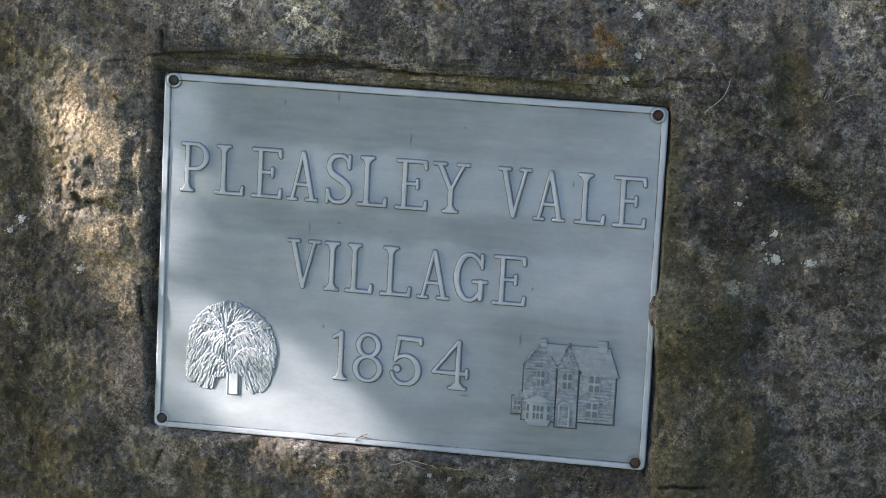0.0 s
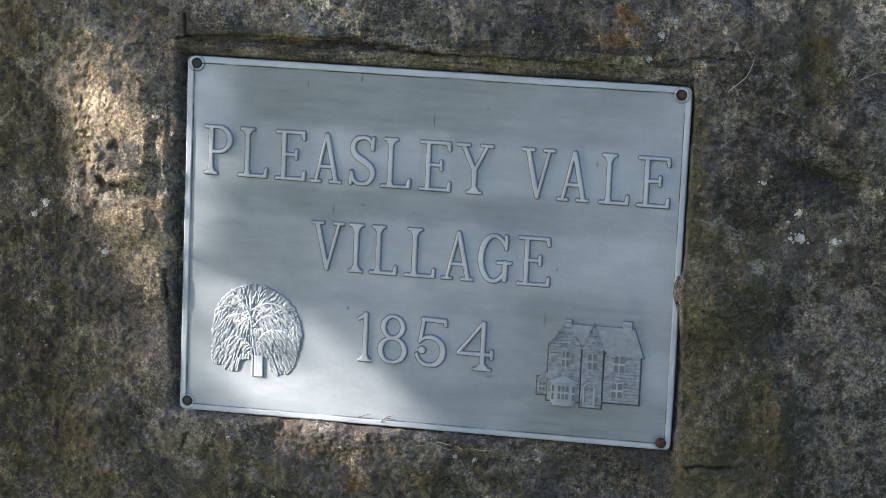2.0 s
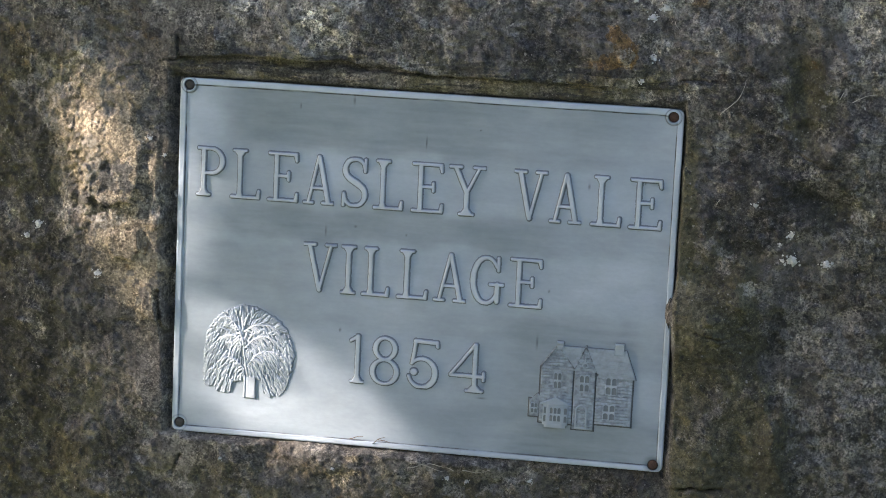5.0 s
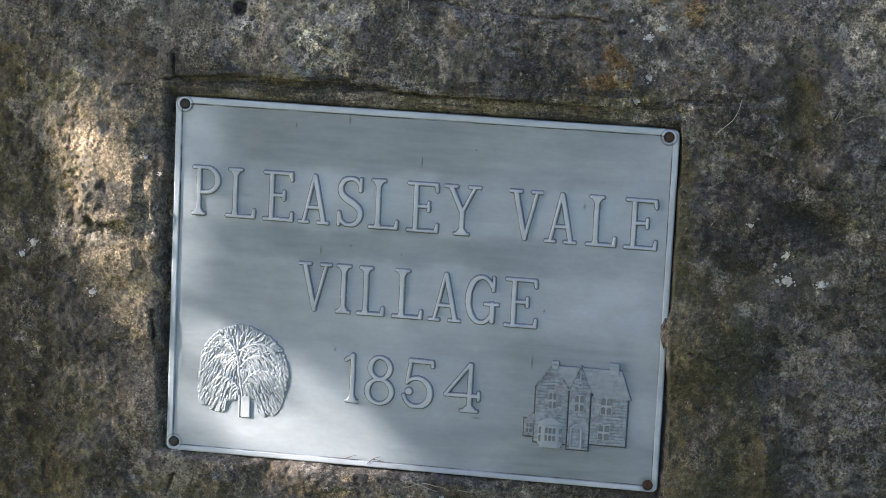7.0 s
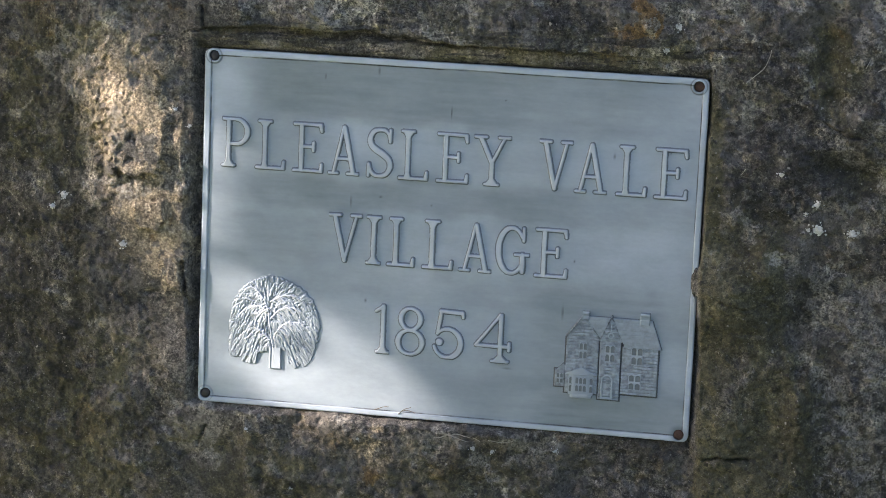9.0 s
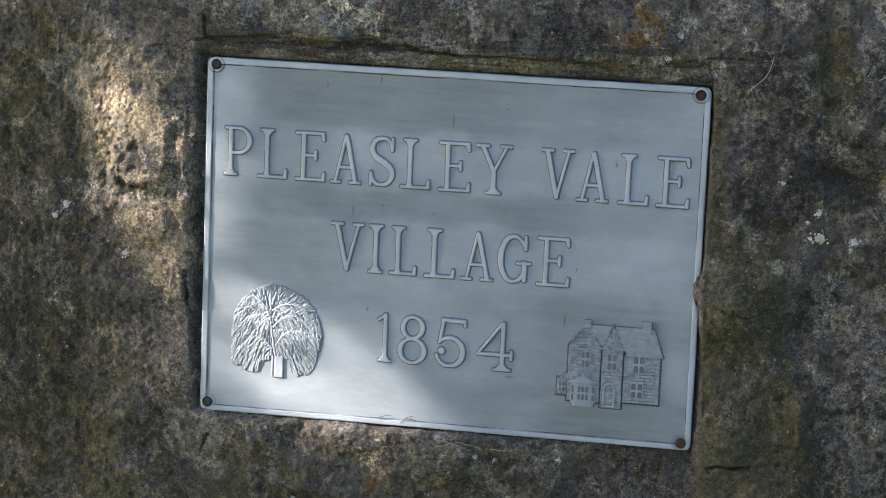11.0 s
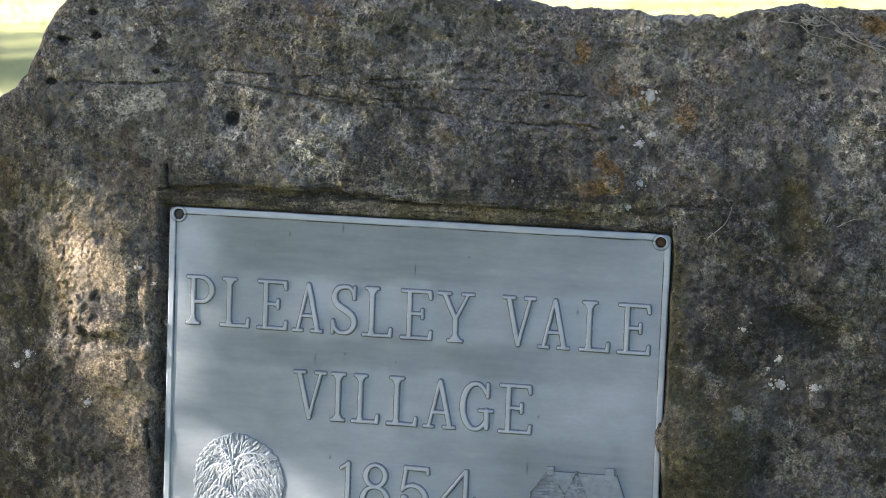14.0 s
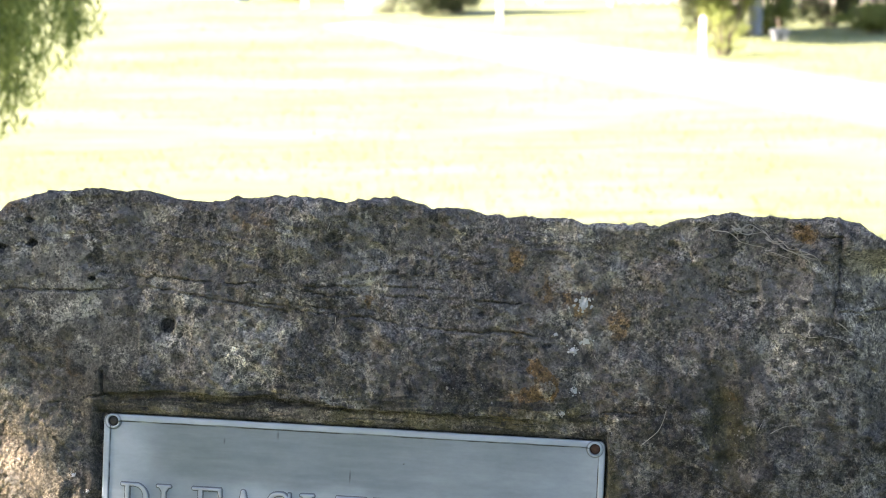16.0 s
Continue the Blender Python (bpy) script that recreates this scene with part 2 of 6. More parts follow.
def plaque_material():
    m, t, b = material("cast_grey_metal", 0.55, 0.35, 0.5)
    wipe = noise_of(t, 7, 3, 0.5, (1.0, 1.0, 2.2), 0.3)
    cloud = noise_of(t, 26, 4, 0.55, (1.0, 1.0, 1.3))
    grain = noise_of(t, 190, 4, 0.6, (0.6, 1, 1.2))
    f = calc(t, "ADD", calc(t, "MULTIPLY", wipe, 0.65), calc(t, "MULTIPLY", cloud, 0.35))
    c = ramp(t, f, [(0.33, (0.345, 0.412, 0.462)), (0.50, (0.400, 0.468, 0.522)), (0.66, (0.470, 0.538, 0.592))])
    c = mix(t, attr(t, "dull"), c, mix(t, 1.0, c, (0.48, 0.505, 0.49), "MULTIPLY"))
    c = mix(t, 0.5, c, ramp(t, grain, [(0.3, (0.90, 0.90, 0.90)), (0.7, (1.06, 1.06, 1.06))]), "MULTIPLY")
    # rubbed raised tops; on the tree also sunlit white painted in
    c = mix(t, calc(t, "MULTIPLY", attr(t, "worn"), 0.6), c, (0.62, 0.65, 0.68))
    # dirty film, and shade painted round the raised parts
    c = mix(t, attr(t, "grime_shade"), c, (0.06, 0.065, 0.065))
    t.links.new(c, b.inputs["Base Color"])
    t.links.new(ramp(t, cloud, [(0.3, (0.54, 0.54, 0.54)), (0.7, (0.68, 0.68, 0.68))]), b.inputs["Roughness"])
    bump(t, b, calc(t, "ADD", calc(t, "MULTIPLY", grain, 0.4), calc(t, "MULTIPLY", cloud, 0.6)), 0.2, 0.0012)
    return m


def grass_material():
    m, t, b = material("mown_grass", 0.8, 0.0, 0.2)
    broad = noise_of(t, 0.35, 4, 0.6, (1.0, 2.2, 1.0))
    mid = noise_of(t, 2.2, 5, 0.65, (0.5, 2.0, 1.0))
    fine = noise_of(t, 45, 4, 0.7)
    f = calc(t, "ADD", calc(t, "MULTIPLY", broad, 0.45), calc(t, "ADD", calc(t, "MULTIPLY", mid, 0.4), calc(t, "MULTIPLY", fine, 0.15)))
    c = ramp(t, f, [(0.34, (0.16, 0.19, 0.060)), (0.50, (0.255, 0.28, 0.130)), (0.66, (0.39, 0.40, 0.235))])
    t.links.new(c, b.inputs["Base Color"])
    bump(t, b, fine, 0.6, 0.02)
    return m


def gravel_material():
    """Pale dusty gravel; grass thins out into it along both borders."""
    m, t, b = material("pale_gravel", 0.9, 0.0, 0.3)
    f = noise_of(t, 6, 5)
    c = ramp(t, f, [(0.3, (0.38, 0.365, 0.30)), (0.7, (0.64, 0.61, 0.52))])
    verge = calc(t, "ADD", calc(t, "MULTIPLY", attr(t, "verge"), 0.75), calc(t, "MULTIPLY", noise_of(t, 1.6, 6, 0.7, (0.5, 1.6, 1.0)), 0.6))
    g = ramp(t, noise_of(t, 30, 4), [(0.3, (0.20, 0.225, 0.08)), (0.7, (0.34, 0.35, 0.18))])
    t.links.new(mix(t, ramp(t, verge, [(0.50, (0, 0, 0)), (0.85, (1, 1, 1))]), c, g), b.inputs["Base Color"])
    bump(t, b, f, 0.4, 0.01)
    return m


def leaf_material(name, a, c2, through=0.35):
    m, t, b = material(name, 0.55, 0.0, 0.4)
    info = t.nodes.new("ShaderNodeNewGeometry")
    c = mix(t, info.outputs["Random Per Island"], a, c2)
    t.links.new(c, b.inputs["Base Color"])
    tr = t.nodes.new("ShaderNodeBsdfTranslucent")
    t.links.new(c, tr.inputs["Color"])
    ms = t.nodes.new("ShaderNodeMixShader")
    ms.inputs[0].default_value = through
    t.links.new(b.outputs[0], ms.inputs[1])
    t.links.new(tr.outputs[0], ms.inputs[2])
    t.links.new(ms.outputs[0], t.nodes["Material Output"].inputs["Surface"])
    return m


STONE = stone_material()
METAL = plaque_material()
RUST = plain("rusted_iron", (0.075, 0.040, 0.026), 0.85, 0.2, 0.5, 220, 0.0006)
DULL_STEEL = plain("dull_steel", (0.05, 0.05, 0.048), 0.6, 0.6, 0.4, 260, 0.0004)
LICHEN = plain("white_lichen", (0.55, 0.55, 0.51), 0.95, 0, 0.4, 300, 0.001)
STRAW = plain("dry_stem", (0.33, 0.31, 0.26), 0.8, 0, 0.3, 90)
GRASS = grass_material()
BLADE = leaf_material("grass_blade", (0.20, 0.24, 0.07), (0.38, 0.39, 0.17), 0.5)
GRAVEL = gravel_material()
LEAF = leaf_material("broad_leaf", (0.04, 0.075, 0.018), (0.09, 0.13, 0.03))
WILLOW = leaf_material("willow_leaf", (0.10, 0.14, 0.036), (0.34, 0.40, 0.14), 0.5)
SHRUB = leaf_material("dark_shrub_leaf", (0.03, 0.045, 0.018), (0.09, 0.10, 0.04))
FRESH = leaf_material("fresh_leaf", (0.20, 0.25, 0.06), (0.36, 0.38, 0.13), 0.55)
BARK = plain("bark", (0.12, 0.095, 0.07), 0.95, 0, 0.45, 14, 0.02)
WHITE_PAINT = plain("white_paint", (0.80, 0.80, 0.77), 0.55, 0, 0.08, 12)
WHITEWASH = plain("whitewashed_stone", (0.74, 0.74, 0.70), 0.9, 0, 0.12, 9, 0.01)
FENCE_WOOD = plain("weathered_fence_wood", (0.36, 0.31, 0.26), 0.9, 0, 0.25, 12, 0.004)
SLATE = plain("grey_slab", (0.22, 0.245, 0.28), 0.8, 0, 0.2, 12, 0.004)
SLAB = plain("pale_grey_slab", (0.26, 0.27, 0.28), 0.8, 0, 0.2, 12, 0.004)
BLUE = plain("blue_glaze", (0.10, 0.22, 0.50), 0.35, 0, 0.15, 10)


# ---------------------------------------------------------------- mesh helpers
def mesh_of(name, verts, faces, mat, smooth=False, attrs=None):
    me = bpy.data.meshes.new(name)
    verts = np.asarray(verts, dtype=np.float32)
    if isinstance(faces, np.ndarray):
        k = faces.shape[1]
        me.vertices.add(len(verts))
        me.vertices.foreach_set("co", verts.ravel())
        me.loops.add(faces.size)
        me.loops.foreach_set("vertex_index", faces.astype(np.int32).ravel())
        me.polygons.add(len(faces))
        me.polygons.foreach_set("loop_start", np.arange(0, faces.size, k, dtype=np.int32))
        me.update(calc_edges=True)
        me.validate()
    else:
        me.from_pydata([tuple(v) for v in verts], [], faces)
    if smooth:
        me.polygons.foreach_set("use_smooth", np.ones(len(me.polygons), dtype=bool))
    for key, values in (attrs or {}).items():
        a = me.attributes.new(key, "FLOAT", "POINT")
        a.data.foreach_set("value", np.asarray(values, dtype=np.float32).ravel())
    me.materials.append(mat)
    me.update()
    return me


def under(ob, parent):
    if parent is not None:
        ob.parent = parent
    return ob


def part(name, bm, mat, parent, label="", smooth=False):
    """Links a bmesh as one mesh object under a thing or a part."""
    me = bpy.data.meshes.new(name)
    bm.to_mesh(me)
    bm.free()
    if smooth:
        me.polygons.foreach_set("use_smooth", np.ones(len(me.polygons), dtype=bool))
    me.materials.append(mat)
    return tagged(under(new(name, me), parent), label)


@functools.lru_cache(maxsize=None)
def lattice(seed):
    return np.random.RandomState(seed).uniform(-1, 1, (256, 256))


def value_noise(x, y, seed):
    """Smooth random values in -1..1 on a unit lattice."""
    lat = lattice(seed)
    xi, yi = np.floor(x).astype(int), np.floor(y).astype(int)
    fx, fy = x - xi, y - yi
    fx, fy = fx * fx * fx * (fx * (fx * 6 - 15) + 10), fy * fy * fy * (fy * (fy * 6 - 15) + 10)
    a, b2 = lat[xi % 256, yi % 256], lat[(xi + 1) % 256, yi % 256]
    c, d = lat[xi % 256, (yi + 1) % 256], lat[(xi + 1) % 256, (yi + 1) % 256]
    return (a * (1 - fx) + b2 * fx) * (1 - fy) + (c * (1 - fx) + d * fx) * fy


def fbm(x, y, size, octaves=4, gain=0.5, seed=0):
    total, amp, s = 0.0, 1.0, 1.0 / size
    for k in range(octaves):
        total = total + amp * value_noise(x * s + 17.3 * k, y * s + 5.1 * k, seed * 31 + k)
        s, amp = s * 2.03, amp * gain
    return total


def cells(x, y, size, seed=0, tilt=0.8):
    """Broken facets: each cell's random level and the distance to its border."""
    rng = np.random.RandomState(seed)
    jit = rng.uniform(0, 1, (64, 64, 3))
    gx, gy = x / size, y / size
    xi, yi = np.floor(gx).astype(int), np.floor(gy).astype(int)
    best, second, level = np.full(x.shape, 9.0), np.full(x.shape, 9.0), np.zeros(x.shape)
    for dx in (-1, 0, 1):
        for dy in (-1, 0, 1):
            j = jit[(xi + dx) % 64, (yi + dy) % 64]
            ox, oy = xi + dx + j[..., 0] - gx, yi + dy + j[..., 1] - gy
            d = np.hypot(ox, oy)
            near = d < best
            second = np.where(near, best, np.minimum(second, d))
            level = np.where(near, (j[..., 2] * 2 - 1) * 0.6 + tilt * ((j[..., 0] - 0.5) * ox + (j[..., 1] - 0.5) * oy), level)
            best = np.where(near, d, best)
    return level, second - best


def step(a, b, x):
    t = np.clip((x - a) / (b - a), 0, 1)
    return t * t * (3 - 2 * t)


def blob(x, y, cx, cy, rx, ry, turn=0.0):
    c, s = math.cos(radians(turn)), math.sin(radians(turn))
    dx, dy = x - cx, y - cy
    return np.exp(-((dx * c + dy * s) / rx) ** 2 - ((-dx * s + dy * c) / ry) ** 2)


def line_distance(x, y, pts):
    d = np.full(x.shape, 9.0)
    for (x0, y0), (x1, y1) in zip(pts[:-1], pts[1:]):
        ex, ey = x1 - x0, y1 - y0
        t = np.clip(((x - x0) * ex + (y - y0) * ey) / (ex * ex + ey * ey), 0, 1)
        d = np.minimum(d, np.hypot(x - x0 - t * ex, y - y0 - t * ey))
    return d


# ---------------------------------------------------------------- ground
ground_x, ground_y = np.meshgrid(np.linspace(-1, 1, 161), np.linspace(-1, 1, 161), indexing="ij")
gx = 150 * np.sign(ground_x) * np.abs(ground_x) ** 2.2
gy = 20 + 180 * np.sign(ground_y) * np.abs(ground_y) ** 2.2
gz = 0.003 * fbm(gx, gy, 6.0, 3, 0.5, 3) - 0.006
gi = np.arange(161 * 161).reshape(161, 161)
gf = np.stack([gi[:-1, :-1], gi[1:, :-1], gi[1:, 1:], gi[:-1, 1:]], -1).reshape(-1, 4)
ground = new("ground", mesh_of("ground", np.stack([gx, gy, gz], -1).reshape(-1, 3), gf, GRASS, True))
tagged(ground, "sunlit mown lawn with dry yellowish streaks", "lawn", kind="structure")

# ---------------------------------------------------------------- memorial stone
# Stone frame: origin at the plaque's middle, x along the face, y into the stone, z up the face.
CENTRE = Vector((-0.0459, 2.8862, 0.7059))
FX, FN, FZ = Vector((0.98706, -0.16033, 0.0)), Vector((-0.15957, -0.98238, 0.09726)), Vector((0.01559, 0.096, 0.99526))
FRAME = Matrix(((FX.x, -FN.x, FZ.x, CENTRE.x), (FX.y, -FN.y, FZ.y, CENTRE.y), (FX.z, -FN.z, FZ.z, CENTRE.z), (0, 0, 0, 1)))
ROLL = -2.073
PW, PH = 0.604, 0.436


def curve(pts):
    xs, ys = zip(*pts)
    return lambda x: np.interp(x, xs, ys)


TOP = curve([(-0.66, -0.25), (-0.625, 0.04), (-0.605, 0.19), (-0.585, 0.28), (-0.54, 0.335), (-0.49, 0.366), (-0.472, 0.385), (-0.455, 0.416), (-0.433, 0.457), (-0.412, 0.482), (-0.376, 0.490), (-0.323, 0.497),
             (-0.247, 0.493), (-0.219, 0.486), (-0.151, 0.480), (-0.136, 0.487), (-0.062, 0.490), (-0.008, 0.485), (0.052, 0.489),
             (0.089, 0.483), (0.099, 0.477), (0.146, 0.476), (0.179, 0.468), (0.258, 0.465), (0.304, 0.459), (0.330, 0.463),
             (0.357, 0.458), (0.396, 0.465), (0.454, 0.474), (0.518, 0.469), (0.582, 0.467), (0.604, 0.461), (0.618, 0.452), (0.640, 0.438), (0.70, 0.37)])
LEFT = curve([(-0.80, -0.66), (0.5, -0.66)])
RIGHT = curve([(-0.80, 0.76), (0.0, 0.72), (0.3, 0.705), (0.42, 0.685), (0.5, 0.66)])

PITS = [(-0.0136, 0.4423, 8), (-0.214, 0.336, 6.5), (0.386, 0.440, 4.5), (0.458, 0.4496, 7), (-0.3785, 0.434, 6), (-0.421, 0.429, 7), (-0.384, 0.461, 4), (0.484, 0.370, 5),
        (0.020, 0.3356, 4.5), (0.455, 0.4136, 3.5), (-0.435, 0.379, 6), (-0.309, 0.392, 4), (0.163, 0.355, 4), (0.240, 0.319, 4)]
CRACKS = [([(-0.05, 0.378), (0.03, 0.372), (0.10, 0.374)], 0.9), ([(-0.12, 0.366), (-0.02, 0.360), (0.05, 0.356)], 0.8), ([(0.05, 0.40), (0.16, 0.396)], 0.8), ([(0.14, 0.372), (0.22, 0.366)], 0.8),
          ([(-0.43, 0.380), (-0.33, 0.376), (-0.24, 0.383), (-0.09, 0.358), (0.02, 0.349), (0.10, 0.338), (0.24, 0.331)], 1.5),
          ([(-0.30, 0.398), (-0.20, 0.392), (-0.05, 0.385), (0.12, 0.383)], 1.1),
          ([(-0.2965, 0.280), (-0.2950, 0.249)], 2.0), ([(-0.36, 0.243), (-0.296, 0.250)], 1.4),
          ]
CRACKS += [([(0.315, -0.245), (0.365, -0.243)], 2.4), ([(0.33, -0.052), (0.36, -0.058), (0.385, -0.050)], 1.5),
          ([(0.44, 0.162), (0.475, 0.145), (0.51, 0.148)], 1.4), ([(0.28, 0.238), (0.345, 0.242)], 1.5),
          ([(-0.355, 0.20), (-0.33, 0.175), (-0.31, 0.17)], 1.5), ([(-0.30, -0.235), (-0.31, -0.262)], 2.0),
          ([(0.385, 0.2555), (0.397, 0.278), (0.411, 0.302)], 0.9), ([(0.501, 0.152), (0.515, 0.1525), (0.533, 0.155)], 1.2), ([(0.44, 0.392), (0.47, 0.385), (0.50, 0.388)], 1.0),
          ([(-0.325, -0.035), (-0.322, -0.075), (-0.318, -0.11)], 2.6),
          ([(0.582, 0.450), (0.578, 0.416), (0.576, 0.387), (0.570, 0.358)], 2.2), ([(0.579, 0.361), (0.612, 0.363), (0.640, 0.367)], 2.0), ([(0.525, 0.443), (0.547, 0.446), (0.581, 0.451)], 1.5)]


def plaque_xy(u, v):
    """From the stone's face to the plaque's own axes."""
    c, s = math.cos(radians(ROLL)), math.sin(radians(ROLL))
    return u * c + v * s, -u * s + v * c


def ridge(u, v, mid):
    """Crest of the broken hump: a long slope away from the plaque, a steep one towards it."""
    along = np.interp(v, [-0.14, -0.09, -0.02, 0.045, 0.10, 0.185, 0.23], [-0.336, -0.337, -0.336, -0.341, -0.374, -0.372, -0.37])
    d = u - along + 0.004 * mid
    return np.exp(-(d / np.where(d < 0, 0.060, 0.026)) ** 2) * step(-0.10, 0.04, v) * step(0.235, 0.16, v)


def inside(u, v, corners):
    """Distance to the nearest side of a convex outline, above 0 inside it; the corners run clockwise."""
    d = np.full(u.shape, 9.0)
    for (x0, y0), (x1, y1) in zip(corners, corners[1:] + corners[:1]):
        n = math.hypot(x1 - x0, y1 - y0)
        d = np.minimum(d, ((u - x0) * (y0 - y1) + (v - y0) * (x1 - x0)) / -n)
    return d


def flakes(u, v, ragged):
    """Broken blocks of the hump: a mass that overhangs a hollow, thin flakes beside it and a clean fracture below."""
    d = inside(u, v, [(-0.437, 0.128), (-0.416, 0.190), (-0.400, 0.199), (-0.357, 0.187), (-0.336, 0.150), (-0.345, 0.077), (-0.398, 0.071), (-0.414, 0.098)]) + ragged
    rise = np.clip((0.195 - v) / 0.12, 0, 1)
    mass = (0.0015 + 0.0065 * rise - 0.07 * np.clip(u + 0.360 + 0.15 * (v - 0.13), 0, 1)) * step(0.0, 0.0035, d)
    d = inside(u, v, [(-0.422, 0.072), (-0.406, 0.122), (-0.396, 0.112), (-0.402, 0.073)]) + 0.6 * ragged
    mass += (0.0035 + 0.12 * (u + 0.41)) * step(0.0, 0.002, d)
    d = inside(u, v, [(-0.387, 0.043), (-0.343, 0.045), (-0.341, 0.020), (-0.352, 0.005), (-0.374, 0.009), (-0.386, 0.024)]) + 0.5 * ragged
    clean = step(0.0, 0.004, d)
    mass += (0.0045 - 0.10 * (v - 0.025) + 0.06 * (u + 0.363)) * clean
    d = inside(u, v, [(-0.333, 0.062), (-0.326, 0.100), (-0.317, 0.098), (-0.315, 0.048), (-0.328, 0.046)]) + 0.6 * ragged
    mass += 0.0035 * step(0.0, 0.002, d)
    d = inside(u, v, [(-0.343, -0.060), (-0.340, -0.022), (-0.324, -0.028), (-0.322, -0.075)]) + 0.6 * ragged
    mass += 0.0035 * step(0.0, 0.002, d)
    return mass, clean


def side_block(u, v):
    """A smoother mossy block of the face beside the plaque's lower end."""
    border = np.interp(v, [-0.45, -0.255, -0.164, -0.148, -0.103, -0.025, 0.0], [0.45, 0.440, 0.432, 0.424, 0.410, 0.397, 0.385])
    border = border + 0.006 * fbm(u, v, 0.03, 3, 0.5, 63)
    return step(0.300, 0.308, u) * step(border + 0.004, border - 0.010, u) * step(0.022, -0.018, v + 0.006 * fbm(u, v, 0.025, 2, 0.5, 64))


def stone_height(u, v):
    """How far the stone's face stands out from the plaque's plane, and its coats."""
    wx = u + 0.010 * fbm(u, v, 0.05, 3, 0.5, 11)
    wy = v + 0.010 * fbm(u, v, 0.05, 3, 0.5, 12)
    coarse = fbm(u, v, 0.22, 3, 0.5, 1)
    mid = fbm(wx, wy, 0.055, 4, 0.55, 2)
    fine = fbm(u, v, 0.012, 4, 0.65, 4)
    beds = fbm(u * 0.25, v + 0.02 * coarse, 0.016, 3, 0.6, 5)
    h = 0.007 + 0.008 * coarse + 0.0045 * mid + 0.0020 * fine + 0.0014 * beds
    # thin beds of the rock, stepped towards the top
    layer = fbm(u * 0.14 + 0.3 * v, v + 0.03 * u + 0.012 * coarse, 0.011, 3, 0.6, 65)
    h += 0.0009 * np.tanh(4 * layer) * step(0.34, 0.44, v)
    # broken hump beside the plaque
    hump = blob(u, v, -0.372, 0.03, 0.058, 0.17, 14)
    lev, rim = cells(u * 1.2 + 0.35 * v + 0.3 * (wx - u), v * 0.85 + 0.3 * (wy - v), 0.050, 21, 2.8)
    lev2, rim2 = cells(u * 1.2 + 0.3 * v, v * 0.8 - 0.4 * u, 0.019, 22, 2.8)
    broken = np.clip(hump * 1.3, 0, 1)
    crest = ridge(u, v, mid)
    crag = np.clip(1 - 2 * np.abs(fbm(u + 0.4 * v, v * 0.8, 0.030, 4, 0.6, 24)), -0.5, 1)
    crumb = np.clip(1 - 2 * np.abs(fbm(u, v, 0.010, 3, 0.6, 25)), -0.5, 1)
    lev4 = cells(u + 0.2 * v, v - 0.2 * u, 0.0095, 26, 2.8)[0]
    mass, clean = flakes(u, v, 0.0035 * fbm(u, v, 0.014, 3, 0.6, 27) + 0.0012 * lev2)
    broken = broken * (0.3 + 0.7 * step(0.235, 0.190, v)) * (0.55 + 0.45 * step(-0.02, 0.05, v)) * (1 - 0.8 * clean)
    h += 0.004 * hump + 0.0022 * crest + broken * (0.0026 * lev + 0.0024 * lev2 + 0.0010 * lev4 + 0.0018 * crag + 0.0010 * crumb - 0.0016 * step(0.05, 0.0, rim) * step(-0.2, 0.5, mid) - 0.0008 * step(0.08, 0.0, rim2))
    h -= 0.007 * blob(u, v, -0.380, 0.063, 0.030, 0.008) + 0.003 * blob(u, v, -0.338, 0.118, 0.006, 0.022)
    block = side_block(u, v)
    h += 0.009 * block - 0.005 * blob(u, v, 0.425, -0.07, 0.012, 0.05)
    h -= 0.30 * np.clip(-0.44 - u, 0, 1) ** 1.3 + 0.008 * step(-0.41, -0.47, u) * (0.6 + 0.5 * mid)
    # ledge that overhangs the plaque's recess
    lip = np.interp(u, [-0.296, -0.24, -0.19, -0.15, -0.10, -0.04, 0.013, 0.10, 0.20, 0.31], [0.252, 0.258, 0.256, 0.252, 0.253, 0.248, 0.240, 0.236, 0.232, 0.230])
    lip = lip + 0.002 * fbm(u, v * 0, 0.03, 3, 0.6, 8)
    out = step(-0.300, -0.294, u) * step(0.40, 0.10, u)
    h += 0.0065 * out * step(lip - 0.001, lip + 0.002, v) * step(0.42, 0.27, v)
    band = np.interp(u, [-0.297, -0.294, -0.22, -0.12, -0.03, 0.03, 0.09], [0.0, 0.007, 0.010, 0.010, 0.006, 0.003, 0.0])
    under_lip = step(lip - band - 0.001, lip - band + 0.0015, v) * step(lip + 0.001, lip - 0.001, v) * (band > 0.0004)
    # bulge on the other side
    h += 0.018 * blob(u, v, 0.345, -0.045, 0.035, 0.040) + 0.006 * blob(u, v, 0.345, -0.15, 0.03, 0.08) + 0.006 * blob(u, v, 0.379, -0.02, 0.014, 0.014) + 0.007 * blob(u, v, 0.420, -0.175, 0.013, 0.030) + 0.008 * blob(u, v, 0.40, 0.0, 0.05, 0.10)
    h += 0.012 * blob(u, v, 0.43, -0.16, 0.016, 0.05) - 0.013 * blob(u, v, 0.478, 0.098, 0.040, 0.017, -25) + 0.012 * blob(u, v, 0.50, 0.17, 0.05, 0.04) - 0.014 * blob(u, v, 0.445, 0.235, 0.016, 0.05, 10)
    h += 0.003 * blob(u, v, 0.0, -0.32, 0.35, 0.04)
    # the face beside the plaque was dressed back when the recess was cut
    cap = 0.0065 + 0.0035 * step(-0.316, -0.324, u) * step(-0.10, -0.02, v) * step(0.23, 0.19, v) + 0.12 * np.clip(-0.314 - u, 0, 1) + 0.0015 * mid
